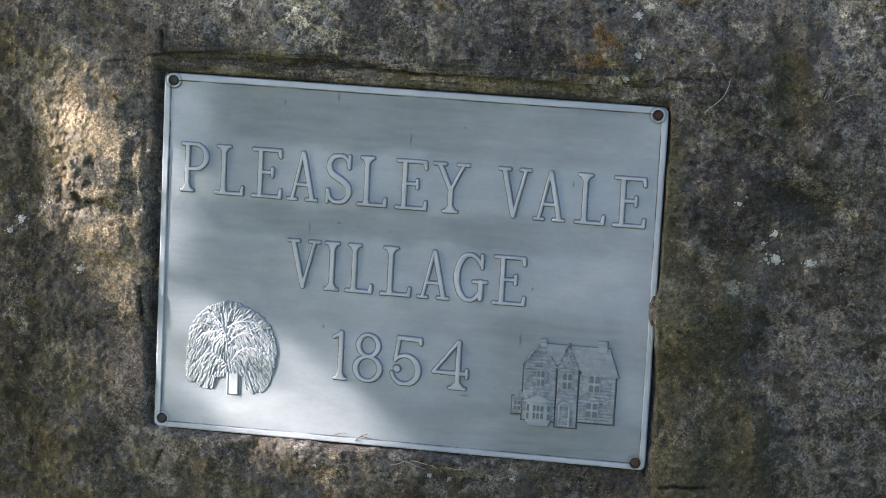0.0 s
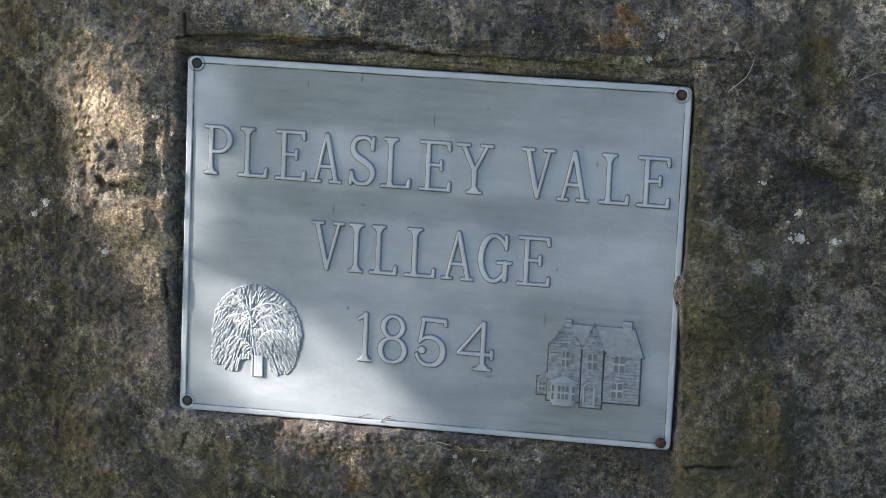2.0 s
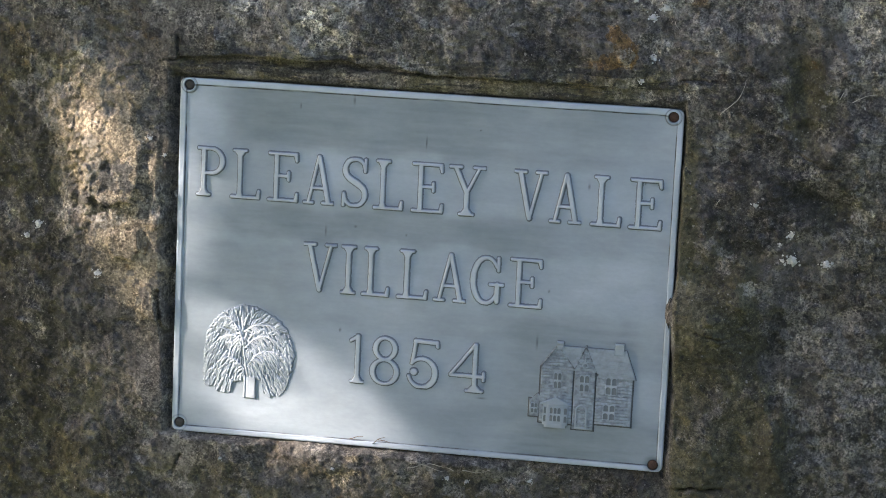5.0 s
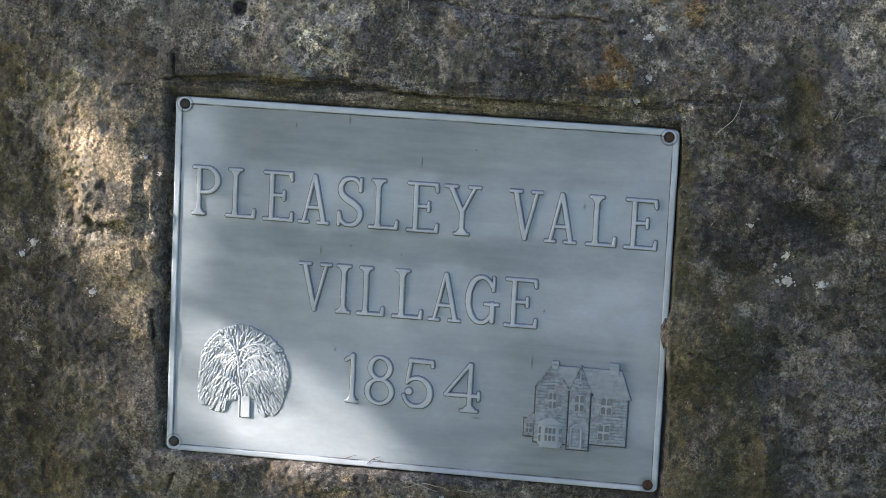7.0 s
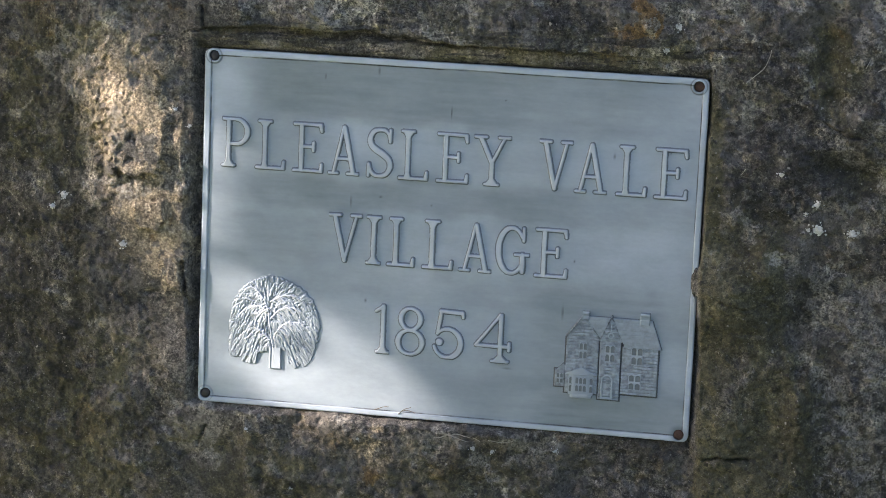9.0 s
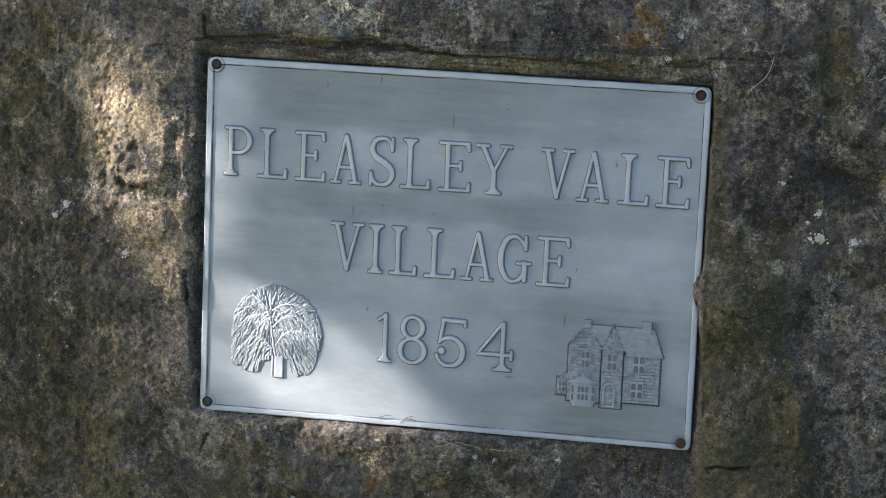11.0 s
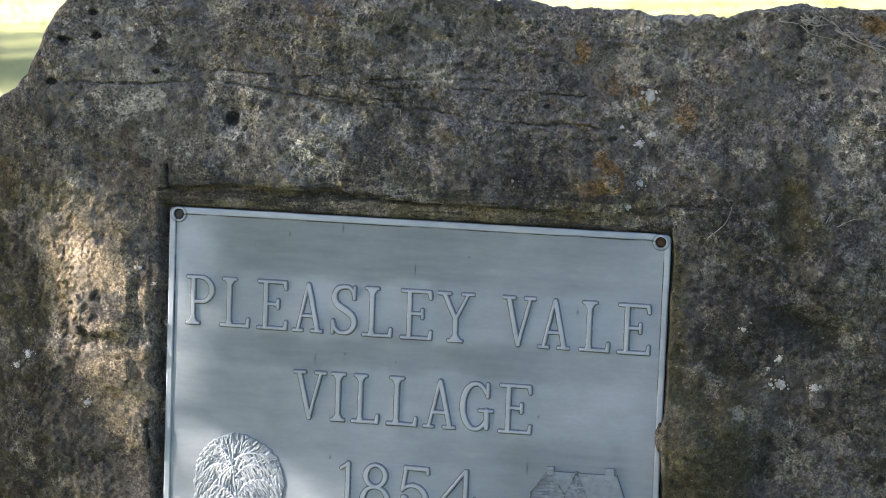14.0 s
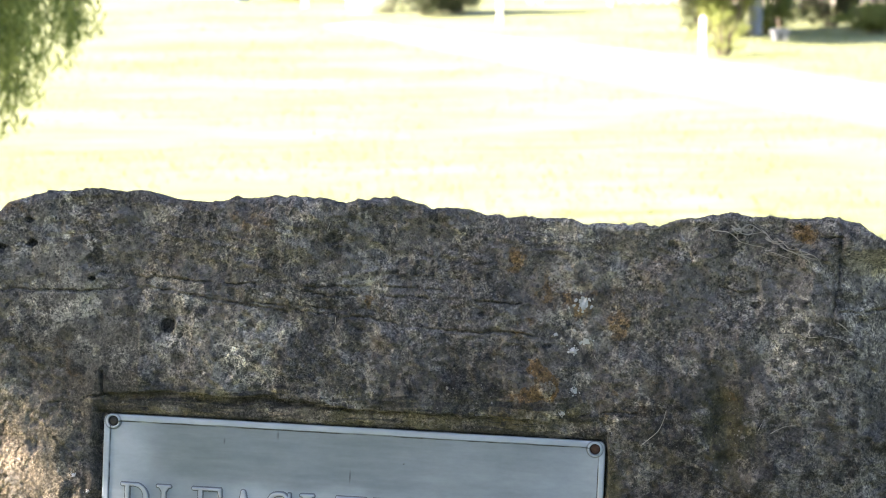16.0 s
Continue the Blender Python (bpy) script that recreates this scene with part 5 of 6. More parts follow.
def house_relief():
    """A stone house in low relief: gabled wings, slated roofs, chimneys, a bay and an arched door."""
    x0, z0, w, hgt = 0.1382, -0.1743, 0.1277, 0.1098

    def box(X, Z, a, b, c, d):
        return np.minimum(np.minimum(X - (x0 + a * w), x0 + b * w - X), np.minimum(Z - (z0 + c * hgt), z0 + d * hgt - Z))

    def gable(X, Z, a, b, eave, apex, floor):
        m = (a + b) / 2
        top = z0 + (apex - (apex - eave) * np.abs((X - x0) / w - m) / ((b - a) / 2)) * hgt
        return np.minimum(np.minimum(X - (x0 + a * w), x0 + b * w - X), np.minimum(Z - (z0 + floor * hgt), (top - Z) * 0.75))

    def courses(X, Z, high):
        Z = Z + 0.0007 * fbm(X, Z, 0.010, 2, 0.5, 93)
        row = np.floor((Z - z0) / 0.0040)
        fz = ((Z - z0) / 0.0040) % 1
        fx = ((X - x0) / 0.0105 + 0.37 * row) % 1
        return -0.0012 * high * np.maximum(step(0.20, 0.0, np.minimum(fz, 1 - fz)), 0.4 * step(0.06, 0.0, np.minimum(fx, 1 - fx))) * (0.65 + 0.5 * fbm(X, Z, 0.012, 2, 0.5, 91))

    def raised(sd, top, bevel=0.0009):
        return np.where(sd > 0, top * step(0, bevel, sd), -1.0)

    def walls(X, Z):
        grain = 0.00028 * fbm(X, Z, 0.0035, 3, 0.6, 90)
        left = raised(gable(X, Z, 0.096, 0.41, 0.68, 0.93, 0.05), 0.0030) + courses(X, Z, 1)
        middle = raised(gable(X, Z, 0.41, 0.617, 0.66, 0.935, 0.0), 0.0037) + courses(X, Z, 1)
        right = raised(box(X, Z, 0.617, 0.965, 0.075, 0.62), 0.0027) + courses(X, Z, 1)
        annex = raised(box(X, Z, 0.0, 0.10, 0.11, 0.31), 0.0024)
        annex_top = raised(gable(X, Z, 0.0, 0.16, 0.29, 0.38, 0.28), 0.0021)
        both = np.maximum.reduce([left, middle, right, annex, annex_top])
        seams = np.exp(-(((X - x0) / w - 0.41) / 0.006) ** 2) + np.exp(-(((X - x0) / w - 0.617) / 0.006) ** 2)
        both = np.where(both > 0, both - 0.0012 * seams * ((Z - z0) < 0.66 * hgt) + grain, -1)
        reach = np.maximum.reduce([gable(X, Z, 0.096, 0.41, 0.68, 0.93, 0.05), gable(X, Z, 0.41, 0.617, 0.66, 0.935, 0.0), box(X, Z, 0.617, 0.965, 0.075, 0.62), box(X, Z, 0.0, 0.10, 0.11, 0.31)])
        return np.maximum(both, np.where(reach > -0.0013, 0.0005, -1))

    house = relief("house_relief", x0, x0 + w, z0, z0 + hgt, walls, plaque, "raised stone house with two gables and slated roofs", film=0.27)

    def roof(X, Z):
        fx, fz = (X - x0) / w, (Z - z0) / hgt
        slope = np.where(fz < 0.92, 0.895 + (0.92 - fz) / 0.32 * 0.10, 0.895)
        main = np.minimum(np.minimum((slope - fx) * w, (fx - 0.635) * w), np.minimum((fz - 0.598) * hgt, (0.925 - fz) * hgt))
        valley = np.minimum(np.minimum((fz - (0.93 - (fx - 0.253) * 1.75)) * hgt, (fz - (0.935 - (0.5135 - fx) * 2.6)) * hgt), (0.925 - fz) * hgt)
        valley = np.where((fx > 0.25) & (fx < 0.52), valley, -1)
        mid_right = np.minimum(np.minimum((fz - (0.935 - (fx - 0.5135) * 2.6)) * hgt, (0.925 - fz) * hgt), (fz - 0.64) * hgt)
        mid_right = np.where((fx > 0.5135) & (fx < 0.655), mid_right, -1)
        sd = np.maximum.reduce([main, valley, mid_right])
        lines = ((Z - z0) / 0.0048) % 1
        return np.where(sd > 0, 0.0034 * step(0, 0.0008, sd) + 0.0010 * (0.925 - fz) - 0.0004 * step(0.14, 0.0, lines), -1)

    relief("roof", x0 + 0.25 * w, x0 + w, z0 + 0.58 * hgt, z0 + 0.93 * hgt, roof, house, "slated roof in low relief", film=0.14)

    def verge(a, b, eave, apex):
        def field(X, Z):
            m = (a + b) / 2
            p = [(x0 + a * w, z0 + eave * hgt), (x0 + m * w, z0 + apex * hgt), (x0 + b * w, z0 + eave * hgt)]
            d = line_distance(X, Z, p)
            return np.where(d < 0.0010, 0.0041 - 600 * d * d, -1)
        relief("gable_verge", x0 + a * w, x0 + b * w, z0 + eave * hgt, z0 + apex * hgt, field, house, film=0.5)

    def ornament(X, Z):
        fx, fz = (X - x0) / w - 0.5135, (Z - z0) / hgt
        bar = np.minimum((0.062 - np.abs(fx)) * w, (0.009 - np.abs(fz - 0.765)) * hgt)
        heart = 0.0024 - np.abs(np.hypot(fx * w, (fz - 0.725) * hgt) - 0.0030)
        post = np.minimum((0.008 - np.abs(fx)) * w, (0.055 - np.abs(fz - 0.82)) * hgt)
        sd = np.maximum.reduce([bar, heart - 0.0012, post])
        return np.where(sd > 0, 0.0037 + 0.0010 * step(0, 0.0006, sd), -1)

    relief("gable_ornament", x0 + 0.44 * w, x0 + 0.59 * w, z0 + 0.67 * hgt, z0 + 0.88 * hgt, ornament, house, "small carved barge ornament")
    verge(0.096, 0.41, 0.68, 0.93)
    verge(0.41, 0.617, 0.66, 0.935)

    def chimney(a, b, c, d):
        def field(X, Z):
            sd = box(X, Z, a, b, c, d)
            cap = (Z - z0) / hgt > d - 0.035
            return np.where(sd > 0, (0.0048 + 0.0008 * cap) * step(0, 0.0006, sd) - 0.0004 * (np.abs((Z - z0) / hgt - (c + d) / 2) < 0.008), -1)
        relief("chimney", x0 + a * w, x0 + b * w, z0 + c * hgt, z0 + d * hgt, field, house)

    chimney(0.235, 0.305, 0.88, 0.975)
    chimney(0.775, 0.87, 0.86, 1.0)

    def bay(X, Z):
        fx, fz = (X - x0) / w, (Z - z0) / hgt
        body = box(X, Z, 0.13, 0.375, 0.03, 0.27)
        cant = step(0.13, 0.19, fx) * step(0.375, 0.315, fx)
        hood = np.minimum((fz - 0.255) * hgt, (0.36 - 0.55 * np.abs(fx - 0.255) - fz) * hgt)
        plinth = box(X, Z, 0.15, 0.36, 0.0, 0.05)
        out = np.maximum(raised(body, 1.0) * (0.0036 + 0.0020 * cant), np.where(hood > 0, (0.0046 + 0.0020 * cant) * step(0, 0.0012, hood) - 0.010 * np.clip(fz - 0.27, 0, 1), -1))
        return np.maximum(out, np.where(plinth > 0, (0.0040 + 0.0020 * cant) * step(0, 0.0006, plinth), -1))

    relief("bay_window", x0 + 0.12 * w, x0 + 0.385 * w, z0, z0 + 0.37 * hgt, bay, house, "canted bay window with a hipped hood")

    def panes(px, pz):
        return (step(0.06, 0.20, px) * step(0.94, 0.80, px)) * (step(0.06, 0.16, pz) * step(0.94 - 1.2 * (px - 0.5) ** 2, 0.80 - 1.2 * (px - 0.5) ** 2, pz))

    def window(a, b, c, d, base, cols=2, rows=2):
        # the panes are coloured darker than their frames
        def darkened(X, Z):
            gx_, gz_ = ((X - x0) / w - a) / (b - a), ((Z - z0) / hgt - c) / (d - c)
            return 0.66 * panes((gx_ * cols) % 1, (gz_ * rows) % 1)

        def field(X, Z):
            sd = box(X, Z, a, b, c, d)
            gx_, gz_ = ((X - x0) / w - a) / (b - a), ((Z - z0) / hgt - c) / (d - c)
            px, pz = (gx_ * cols) % 1, (gz_ * rows) % 1
            pane = panes(px, pz)
            return np.where(sd > 0, base * step(0, 0.0005, sd) + 0.0010 - 0.0006 * pane * (sd > 0.0004), -1)
        relief("window", x0 + a * w, x0 + b * w, z0 + c * hgt, z0 + d * hgt, field, house, "mullioned window", res=0.0004, pane_dark=darkened)

    window(0.222, 0.300, 0.44, 0.63, 0.0030)
    window(0.465, 0.562, 0.43, 0.625, 0.0037)
    window(0.708, 0.822, 0.415, 0.62, 0.0027)
    window(0.695, 0.815, 0.135, 0.315, 0.0027)
    window(0.200, 0.310, 0.075, 0.245, 0.0055, 3)
    window(0.140, 0.178, 0.065, 0.245, 0.0045, 1)
    window(0.332, 0.370, 0.065, 0.245, 0.0045, 1)
    window(0.020, 0.085, 0.15, 0.27, 0.0024)

    def door(X, Z):
        fx, fz = (X - x0) / w - 0.497, (Z - z0) / hgt
        d = np.where(fz > 0.22, np.hypot(fx * w, (fz - 0.22) * hgt), np.abs(fx) * w)
        sd = np.minimum(0.0078 - d, (fz - 0.01) * hgt)
        return np.where(sd > 0, 0.0048 * step(0, 0.0006, sd) - 0.0018 * step(0.0022, 0.0030, sd), -1)

    relief("door", x0 + 0.43 * w, x0 + 0.565 * w, z0 + 0.01 * hgt, z0 + 0.31 * hgt, door, house, "arched door with a moulded surround")


house_relief()


def screw(x, z, mat, label):
    """A worn screw head with a slot, sunk in its corner boss."""
    bm = bmesh.new()
    rings = ((0.0, 0.0014), (0.0032, 0.0013), (0.0050, 0.0009), (0.0058, 0.0001), (0.0060, -0.0022))
    loops = []
    for r, up in rings[1:]:
        loops.append([bm.verts.new((x + r * math.cos(a * math.tau / 20), -up, z + r * math.sin(a * math.tau / 20))) for a in range(20)])
    top = bm.verts.new((x, -0.0014, z))
    for k in range(20):
        bm.faces.new((top, loops[0][k], loops[0][(k + 1) % 20]))
        for a, b in zip(loops[:-1], loops[1:]):
            bm.faces.new((a[k], b[k], b[(k + 1) % 20], a[(k + 1) % 20]))
    bmesh.ops.recalc_face_normals(bm, faces=bm.faces)
    part("screw", bm, mat, plaque, label, True)


for (sx, sz), mat, label in zip(SCREWS, (DULL_STEEL, RUST, DULL_STEEL, RUST), ("dark steel screw head", "rusty screw head", "dark steel screw head", "rusty red-brown screw head")):
    screw(sx, sz, mat, label)


# ---------------------------------------------------------------- lichen and stems on the stone
def face_y(u, v):
    """Depth of the stone's face at a spot."""
    return -float(stone_height(np.array([[u]]), np.array([[v]]))[0][0, 0])


def lichen(cx, cz, r, seed):
    """A crumbly white crust: one broken disc with many crumbs on and round it."""
    rng = np.random.RandomState(seed)
    spots, lift, faces = [], [], []
    crumbs = [(cx, cz, 0.62 * r)]
    for k in range(int(10 + r * 2600)):
        a, d = rng.uniform(0, math.tau), r * abs(rng.normal(0.45, 0.35))
        crumbs.append((cx + 1.1 * d * math.cos(a), cz + 0.85 * d * math.sin(a), r * rng.uniform(0.10, 0.36) * (1 - 0.35 * min(1.0, d / r))))
    n = 14
    for px, pz, size in crumbs:
        a = np.linspace(0, math.tau, n, endpoint=False) + rng.uniform(0, 1)
        out = rng.uniform(0.55, 1.15, n)
        out = 0.6 * out + 0.4 * np.roll(out, 1)
        base = len(spots)
        spots.append((px, pz))
        for ring in (0.55, 1.0):
            spots += [(px + size * ring * o * math.cos(t), pz + size * ring * o * math.sin(t)) for o, t in zip(out, a)]
        lift += list(np.concatenate([[0.0016], np.full(n, 0.0014), np.full(n, -0.0008)]) * rng.uniform(0.7, 1.2) + 0.0004 * rng.uniform(-1, 1, 2 * n + 1))
        for k in range(n):
            m = (k + 1) % n
            faces.append((base, base + 1 + k, base + 1 + m))
            faces.append((base + 1 + k, base + 1 + n + k, base + 1 + n + m, base + 1 + m))
    spots = np.array(spots)
    h = stone_height(spots[:, :1], spots[:, 1:])[0][:, 0]
    verts = np.stack([spots[:, 0], -(h + np.array(lift)), spots[:, 1]], -1)
    ob = under(new("lichen_patch", mesh_of("lichen_patch", verts, faces, LICHEN)), stone)
    return tagged(ob, "small crusty white lichen patch")


SPOTS = [(0.439, 0.036, 8.5), (0.478, 0.033, 6), (0.438, 0.066, 5.5), (0.274, 0.267, 5), (0.284, 0.369, 9), (0.286, 0.325, 6), (0.271, 0.314, 5.5), (0.260, 0.240, 4),
         (0.251, 0.333, 3), (0.272, 0.338, 2.5), (-0.396, -0.011, 5.5), (-0.474, 0.045, 6), (-0.490, 0.030, 5), (0.425, 0.055, 3), (0.395, 0.100, 4), (-0.313, 0.135, 3),
         (0.035, -0.248, 3.5), (0.058, -0.252, 3), (0.135, -0.248, 3.5), (-0.105, -0.242, 2.5), (-0.245, -0.237, 2.5), (-0.19, -0.31, 2.5), (0.428, 0.036, 3), (-0.33, 0.155, 3.5)]
for k, (cx, cz, r) in enumerate(SPOTS):
    lichen(cx, cz, r * 0.0013, 100 + k)


def stem(points, radius, depth=None, mat=None):
    """A thin dry stem that lies against the face, bent through a few spots."""
    pts = [Vector((u, (face_y(u, v) if depth is None else depth) - 0.0015 - radius, v)) for u, v in points]
    dense = []
    for k in range(len(pts) - 1):
        a, b, c, d = pts[max(k - 1, 0)], pts[k], pts[k + 1], pts[min(k + 2, len(pts) - 1)]
        for j in range(6):
            t = j / 6
            p = 0.5 * (2 * b + (c - a) * t + (2 * a - 5 * b + 4 * c - d) * t * t + (3 * b - a - 3 * c + d) * t ** 3)
            dense.append(p + noise.noise_vector(p * 70) * 0.0022)
    dense.append(pts[-1])
    bm = bmesh.new()
    loops = []
    for k, p in enumerate(dense):
        d = (dense[min(k + 1, len(dense) - 1)] - dense[max(k - 1, 0)]).normalized()
        s1 = d.cross(Vector((0, 1, 0))).normalized()
        s2 = d.cross(s1)
        r = radius * (1 - 0.6 * k / len(dense))
        loops.append([bm.verts.new(p + s1 * r * math.cos(q * math.tau / 5) + s2 * r * math.sin(q * math.tau / 5)) for q in range(5)])
    for a, b in zip(loops[:-1], loops[1:]):
        for q in range(5):
            bm.faces.new((a[q], a[(q + 1) % 5], b[(q + 1) % 5], b[q]))
    bm.faces.new(loops[0][::-1])
    bm.faces.new(loops[-1])
    bmesh.ops.recalc_face_normals(bm, faces=bm.faces)
    ob = part("dry_stem", bm, mat or STRAW, None, "", True)
    ob.matrix_world = FRAME
    if mat:
        return tagged(ob, "short dark twig caught on the plaque's lower lip", "twig", "twigs on the plaque")
    return tagged(ob, "thin dry grass stem lying against the stone", "grass stem", "dry stems on the stone")


STEMS = [([(0.352, 0.205), (0.372, 0.222), (0.38, 0.245)], 0.0006),
         ([(0.43, 0.458), (0.452, 0.452), (0.472, 0.44), (0.492, 0.437)], 0.0007),
         ([(0.458, 0.456), (0.462, 0.444)], 0.0005),
         ([(0.5, 0.432), (0.52, 0.426)], 0.0006),
         ([(0.503, 0.336), (0.515, 0.338), (0.528, 0.333)], 0.0006),
         ([(0.545, 0.335), (0.57, 0.335), (0.59, 0.329)], 0.0005),
         ([(0.5, 0.222), (0.515, 0.23), (0.53, 0.232)], 0.0005),
         ([(0.488, 0.225), (0.492, 0.235)], 0.0005),
         ([(-0.01, 0.35), (-0.012, 0.34)], 0.0006)]
STEMS += [([(0.355, 0.105), (0.348, 0.098)], 0.0005),
         ([(-0.01, -0.236), (0.02, -0.232), (0.045, -0.238)], 0.0007),
         ([(0.005, -0.232), (0.03, -0.24)], 0.0006),
         ([(0.055, -0.236), (0.075, -0.238), (0.088, -0.235)], 0.0006),
         ([(-0.015, 0.462), (-0.02, 0.452)], 0.0005),
         ([(0.3, 0.3), (0.297, 0.31)], 0.0005),
         ([(0.577, 0.35), (0.594, 0.339), (0.606, 0.334)], 0.0007),
         ([(0.507, 0.336), (0.519, 0.338), (0.524, 0.336)], 0.0007),
         ([(0.567, 0.306), (0.571, 0.318), (0.577, 0.306)], 0.0005),
         ([(0.509, 0.438), (0.532, 0.429), (0.551, 0.416)], 0.0006)]
tangle = random.Random(12)
for k in range(16):
    a, run = tangle.uniform(0, 0.8), tangle.uniform(0.15, 0.3)
    line = []
    for q in (a, a + run / 2, a + run):
        w = np.interp(q, (0, 0.3, 0.5, 0.75, 1.1), (0.462, 0.458, 0.448, 0.435, 0.416))
        line.append((0.451 + 0.105 * q + tangle.uniform(-0.004, 0.004), float(w) + tangle.uniform(-0.008, 0.005)))
    STEMS.append((line, tangle.uniform(0.0006, 0.0010)))
for pts, r in STEMS:
    stem(pts, r)
for pts in ([(-0.087, -0.206), (-0.078, -0.2035), (-0.069, -0.203)], [(-0.058, -0.212), (-0.049, -0.206), (-0.042, -0.202)], [(-0.050, -0.207), (-0.043, -0.208), (-0.037, -0.210)]):
    stem(pts, 0.0006, -0.0008, BARK)


# ---------------------------------------------------------------- plants and things on the lawn
def leaf_mesh(name, points, mat, length, width, rng, droop=0.0):
    """Many small folded leaves, one at each point."""
    n = len(points)
    d = rng.normal(size=(n, 3))
    d[:, 2] = d[:, 2] * (1 - droop) - droop * 2.5
    d /= np.linalg.norm(d, axis=1)[:, None]
    s = np.cross(d, rng.normal(size=(n, 3)))
    s /= np.linalg.norm(s, axis=1)[:, None] + 1e-9
    up = np.cross(s, d)
    ln = length * rng.uniform(0.7, 1.3, (n, 1))
    wd = width * rng.uniform(0.7, 1.3, (n, 1))
    a, tip = points - d * ln / 2, points + d * ln / 2
    l, r = points + s * wd / 2 + up * wd * 0.15, points - s * wd / 2 + up * wd * 0.15
    co = np.stack([a, l, tip, r], 1).reshape(-1, 3)
    i = np.arange(n)[:, None] * 4
    f = np.concatenate([i + [[0, 1, 2]], i + [[0, 2, 3]]])
    return mesh_of(name, co, f, mat)


def limb(bm, pts, r0, r1, sides=8):
    loops = []
    for k, p in enumerate(pts):
        d = (pts[min(k + 1, len(pts) - 1)] - pts[max(k - 1, 0)]).normalized()
        s1 = d.orthogonal().normalized()
        s2 = d.cross(s1)
        r = r0 + (r1 - r0) * k / (len(pts) - 1)
        loops.append([bm.verts.new(p + (s1 * math.cos(q * math.tau / sides) + s2 * math.sin(q * math.tau / sides)) * r * (1 + 0.12 * math.sin(q * 2.3 + k))) for q in range(sides)])
    for a, b in zip(loops[:-1], loops[1:]):
        for q in range(sides):
            bm.faces.new((a[q], a[(q + 1) % sides], b[(q + 1) % sides], b[q]))
    bm.faces.new(loops[-1])


def crown_points(rng, n, centre, radii, clumps):
    """Leaf places in uneven clumps that fill a crown."""
    cc = rng.normal(size=(clumps, 3))
    cc /= np.linalg.norm(cc, axis=1)[:, None]
    cc *= rng.uniform(0.25, 0.95, (clumps, 1)) ** 0.6
    k = rng.randint(0, clumps, n)
    p = cc[k] + rng.normal(size=(n, 3)) * 0.17
    return np.array(centre) + p * np.array(radii)


# Gaps in the foliage through which the sun reaches the stone and the plaque, on the face: middle, radii, turn, how clear.
GAPS = [(-0.400, 0.190, 0.108, 0.098, 20, 0.52), (-0.350, 0.080, 0.064, 0.110, 14, 0.92), (-0.250, -0.105, 0.110, 0.095, -35, 0.80), (-0.135, -0.185, 0.140, 0.068, -14, 0.75)]


def gap_depth(p, reach):
    """How deep in a gap the shadow of each leaf, of that reach, would fall: below 1 is inside."""
    rel = p - np.array(CENTRE)
    s, n = np.array(SUN), np.array(FN)
    hit = rel - (rel @ n / (s @ n))[:, None] * s
    u, v = hit @ np.array(FX), hit @ np.array(FZ)
    depth = np.full(len(p), 9.0)
    for cx, cz, rx, rz, turn, clear in GAPS:
        c, sn = math.cos(radians(turn)), math.sin(radians(turn))
        dx, dz = u - cx, v - cz
        depth = np.minimum(depth, ((dx * c + dz * sn) / (rx + 2.0 * reach)) ** 2 + ((-dx * sn + dz * c) / (rz + reach)) ** 2 + 0.6 * (1 - clear))
    return depth


def shade_tree(base, centre, radii, n, seed, thin, leaf=0.045):
    """A broad-leaved tree with a low bough on the sunny side of the stone."""
    rng = np.random.RandomState(seed)
    tree = new("shade_tree")
    tree.location = base
    origin = np.array(base)
    pts = crown_points(rng, n, centre, radii, 60)
    inside = gap_depth(pts, leaf * 0.5)
    pts = pts[rng.uniform(0, 1, len(pts)) < thin + (1 - thin) * step(0.25, 1.0, inside)]
    pts = pts[pts[:, 2] > 0.5]
    under(new("crown", leaf_mesh("crown", pts - origin, LEAF, leaf, leaf * 0.62, rng)), tree)
    bm = bmesh.new()
    c = Vector(centre) - Vector(base)
    limb(bm, [Vector((0, 0, -0.1)), Vector((0.05, 0.02, 0.6)), Vector((0, 0.05, 1.3)), Vector((0.1, 0.0, 2.2)), Vector((0, 0, 3.4))], 0.17, 0.08, 12)
    part("trunk", bm, BARK, tree, "", True)
    for k in range(12):
        bm = bmesh.new()
        z = 1.2 + 0.15 * k
        end = c + Vector((rng.uniform(-0.5, 0.5) * radii[0], rng.uniform(-0.5, 0.5) * radii[1], rng.uniform(-0.5, 0.6) * radii[2]))
        bend = [Vector((0.03, 0.02, z)), Vector((0, 0, z)).lerp(end, 0.35) + Vector((0, 0, 0.2)), Vector((0, 0, z)).lerp(end, 0.7) + Vector((0, 0, 0.15)), end]
        along = np.array([origin + np.array(a.lerp(b, j / 8)) for a, b in zip(bend[:-1], bend[1:]) for j in range(9)])
        if (gap_depth(along, 0.04) < 1).any():
            bm.free()
            continue
        limb(bm, bend, 0.05, 0.012, 7)
        part("limb", bm, BARK, tree, "", True)
    return tagged(tree, "unseen broad-leaved tree whose low boughs give shade", "tree")


stone_mid = Vector((0.02, 2.95, 0.72))
bough = stone_mid + SUN * 6.5
shade_tree((bough.x - 0.6, bough.y - 1.7, 0), tuple(bough), (1.0, 0.95, 1.05), 52000, 5, 0.13)
# second tree, unseen, added to shade the ground in front of the stone
wide = Vector((0.0, -1.2, 0.3)) + SUN * 9.0
shade_tree((wide.x - 0.6, wide.y, 0), tuple(wide), (2.2, 3.6, 2.4), 34000, 6, 0.0, 0.11)


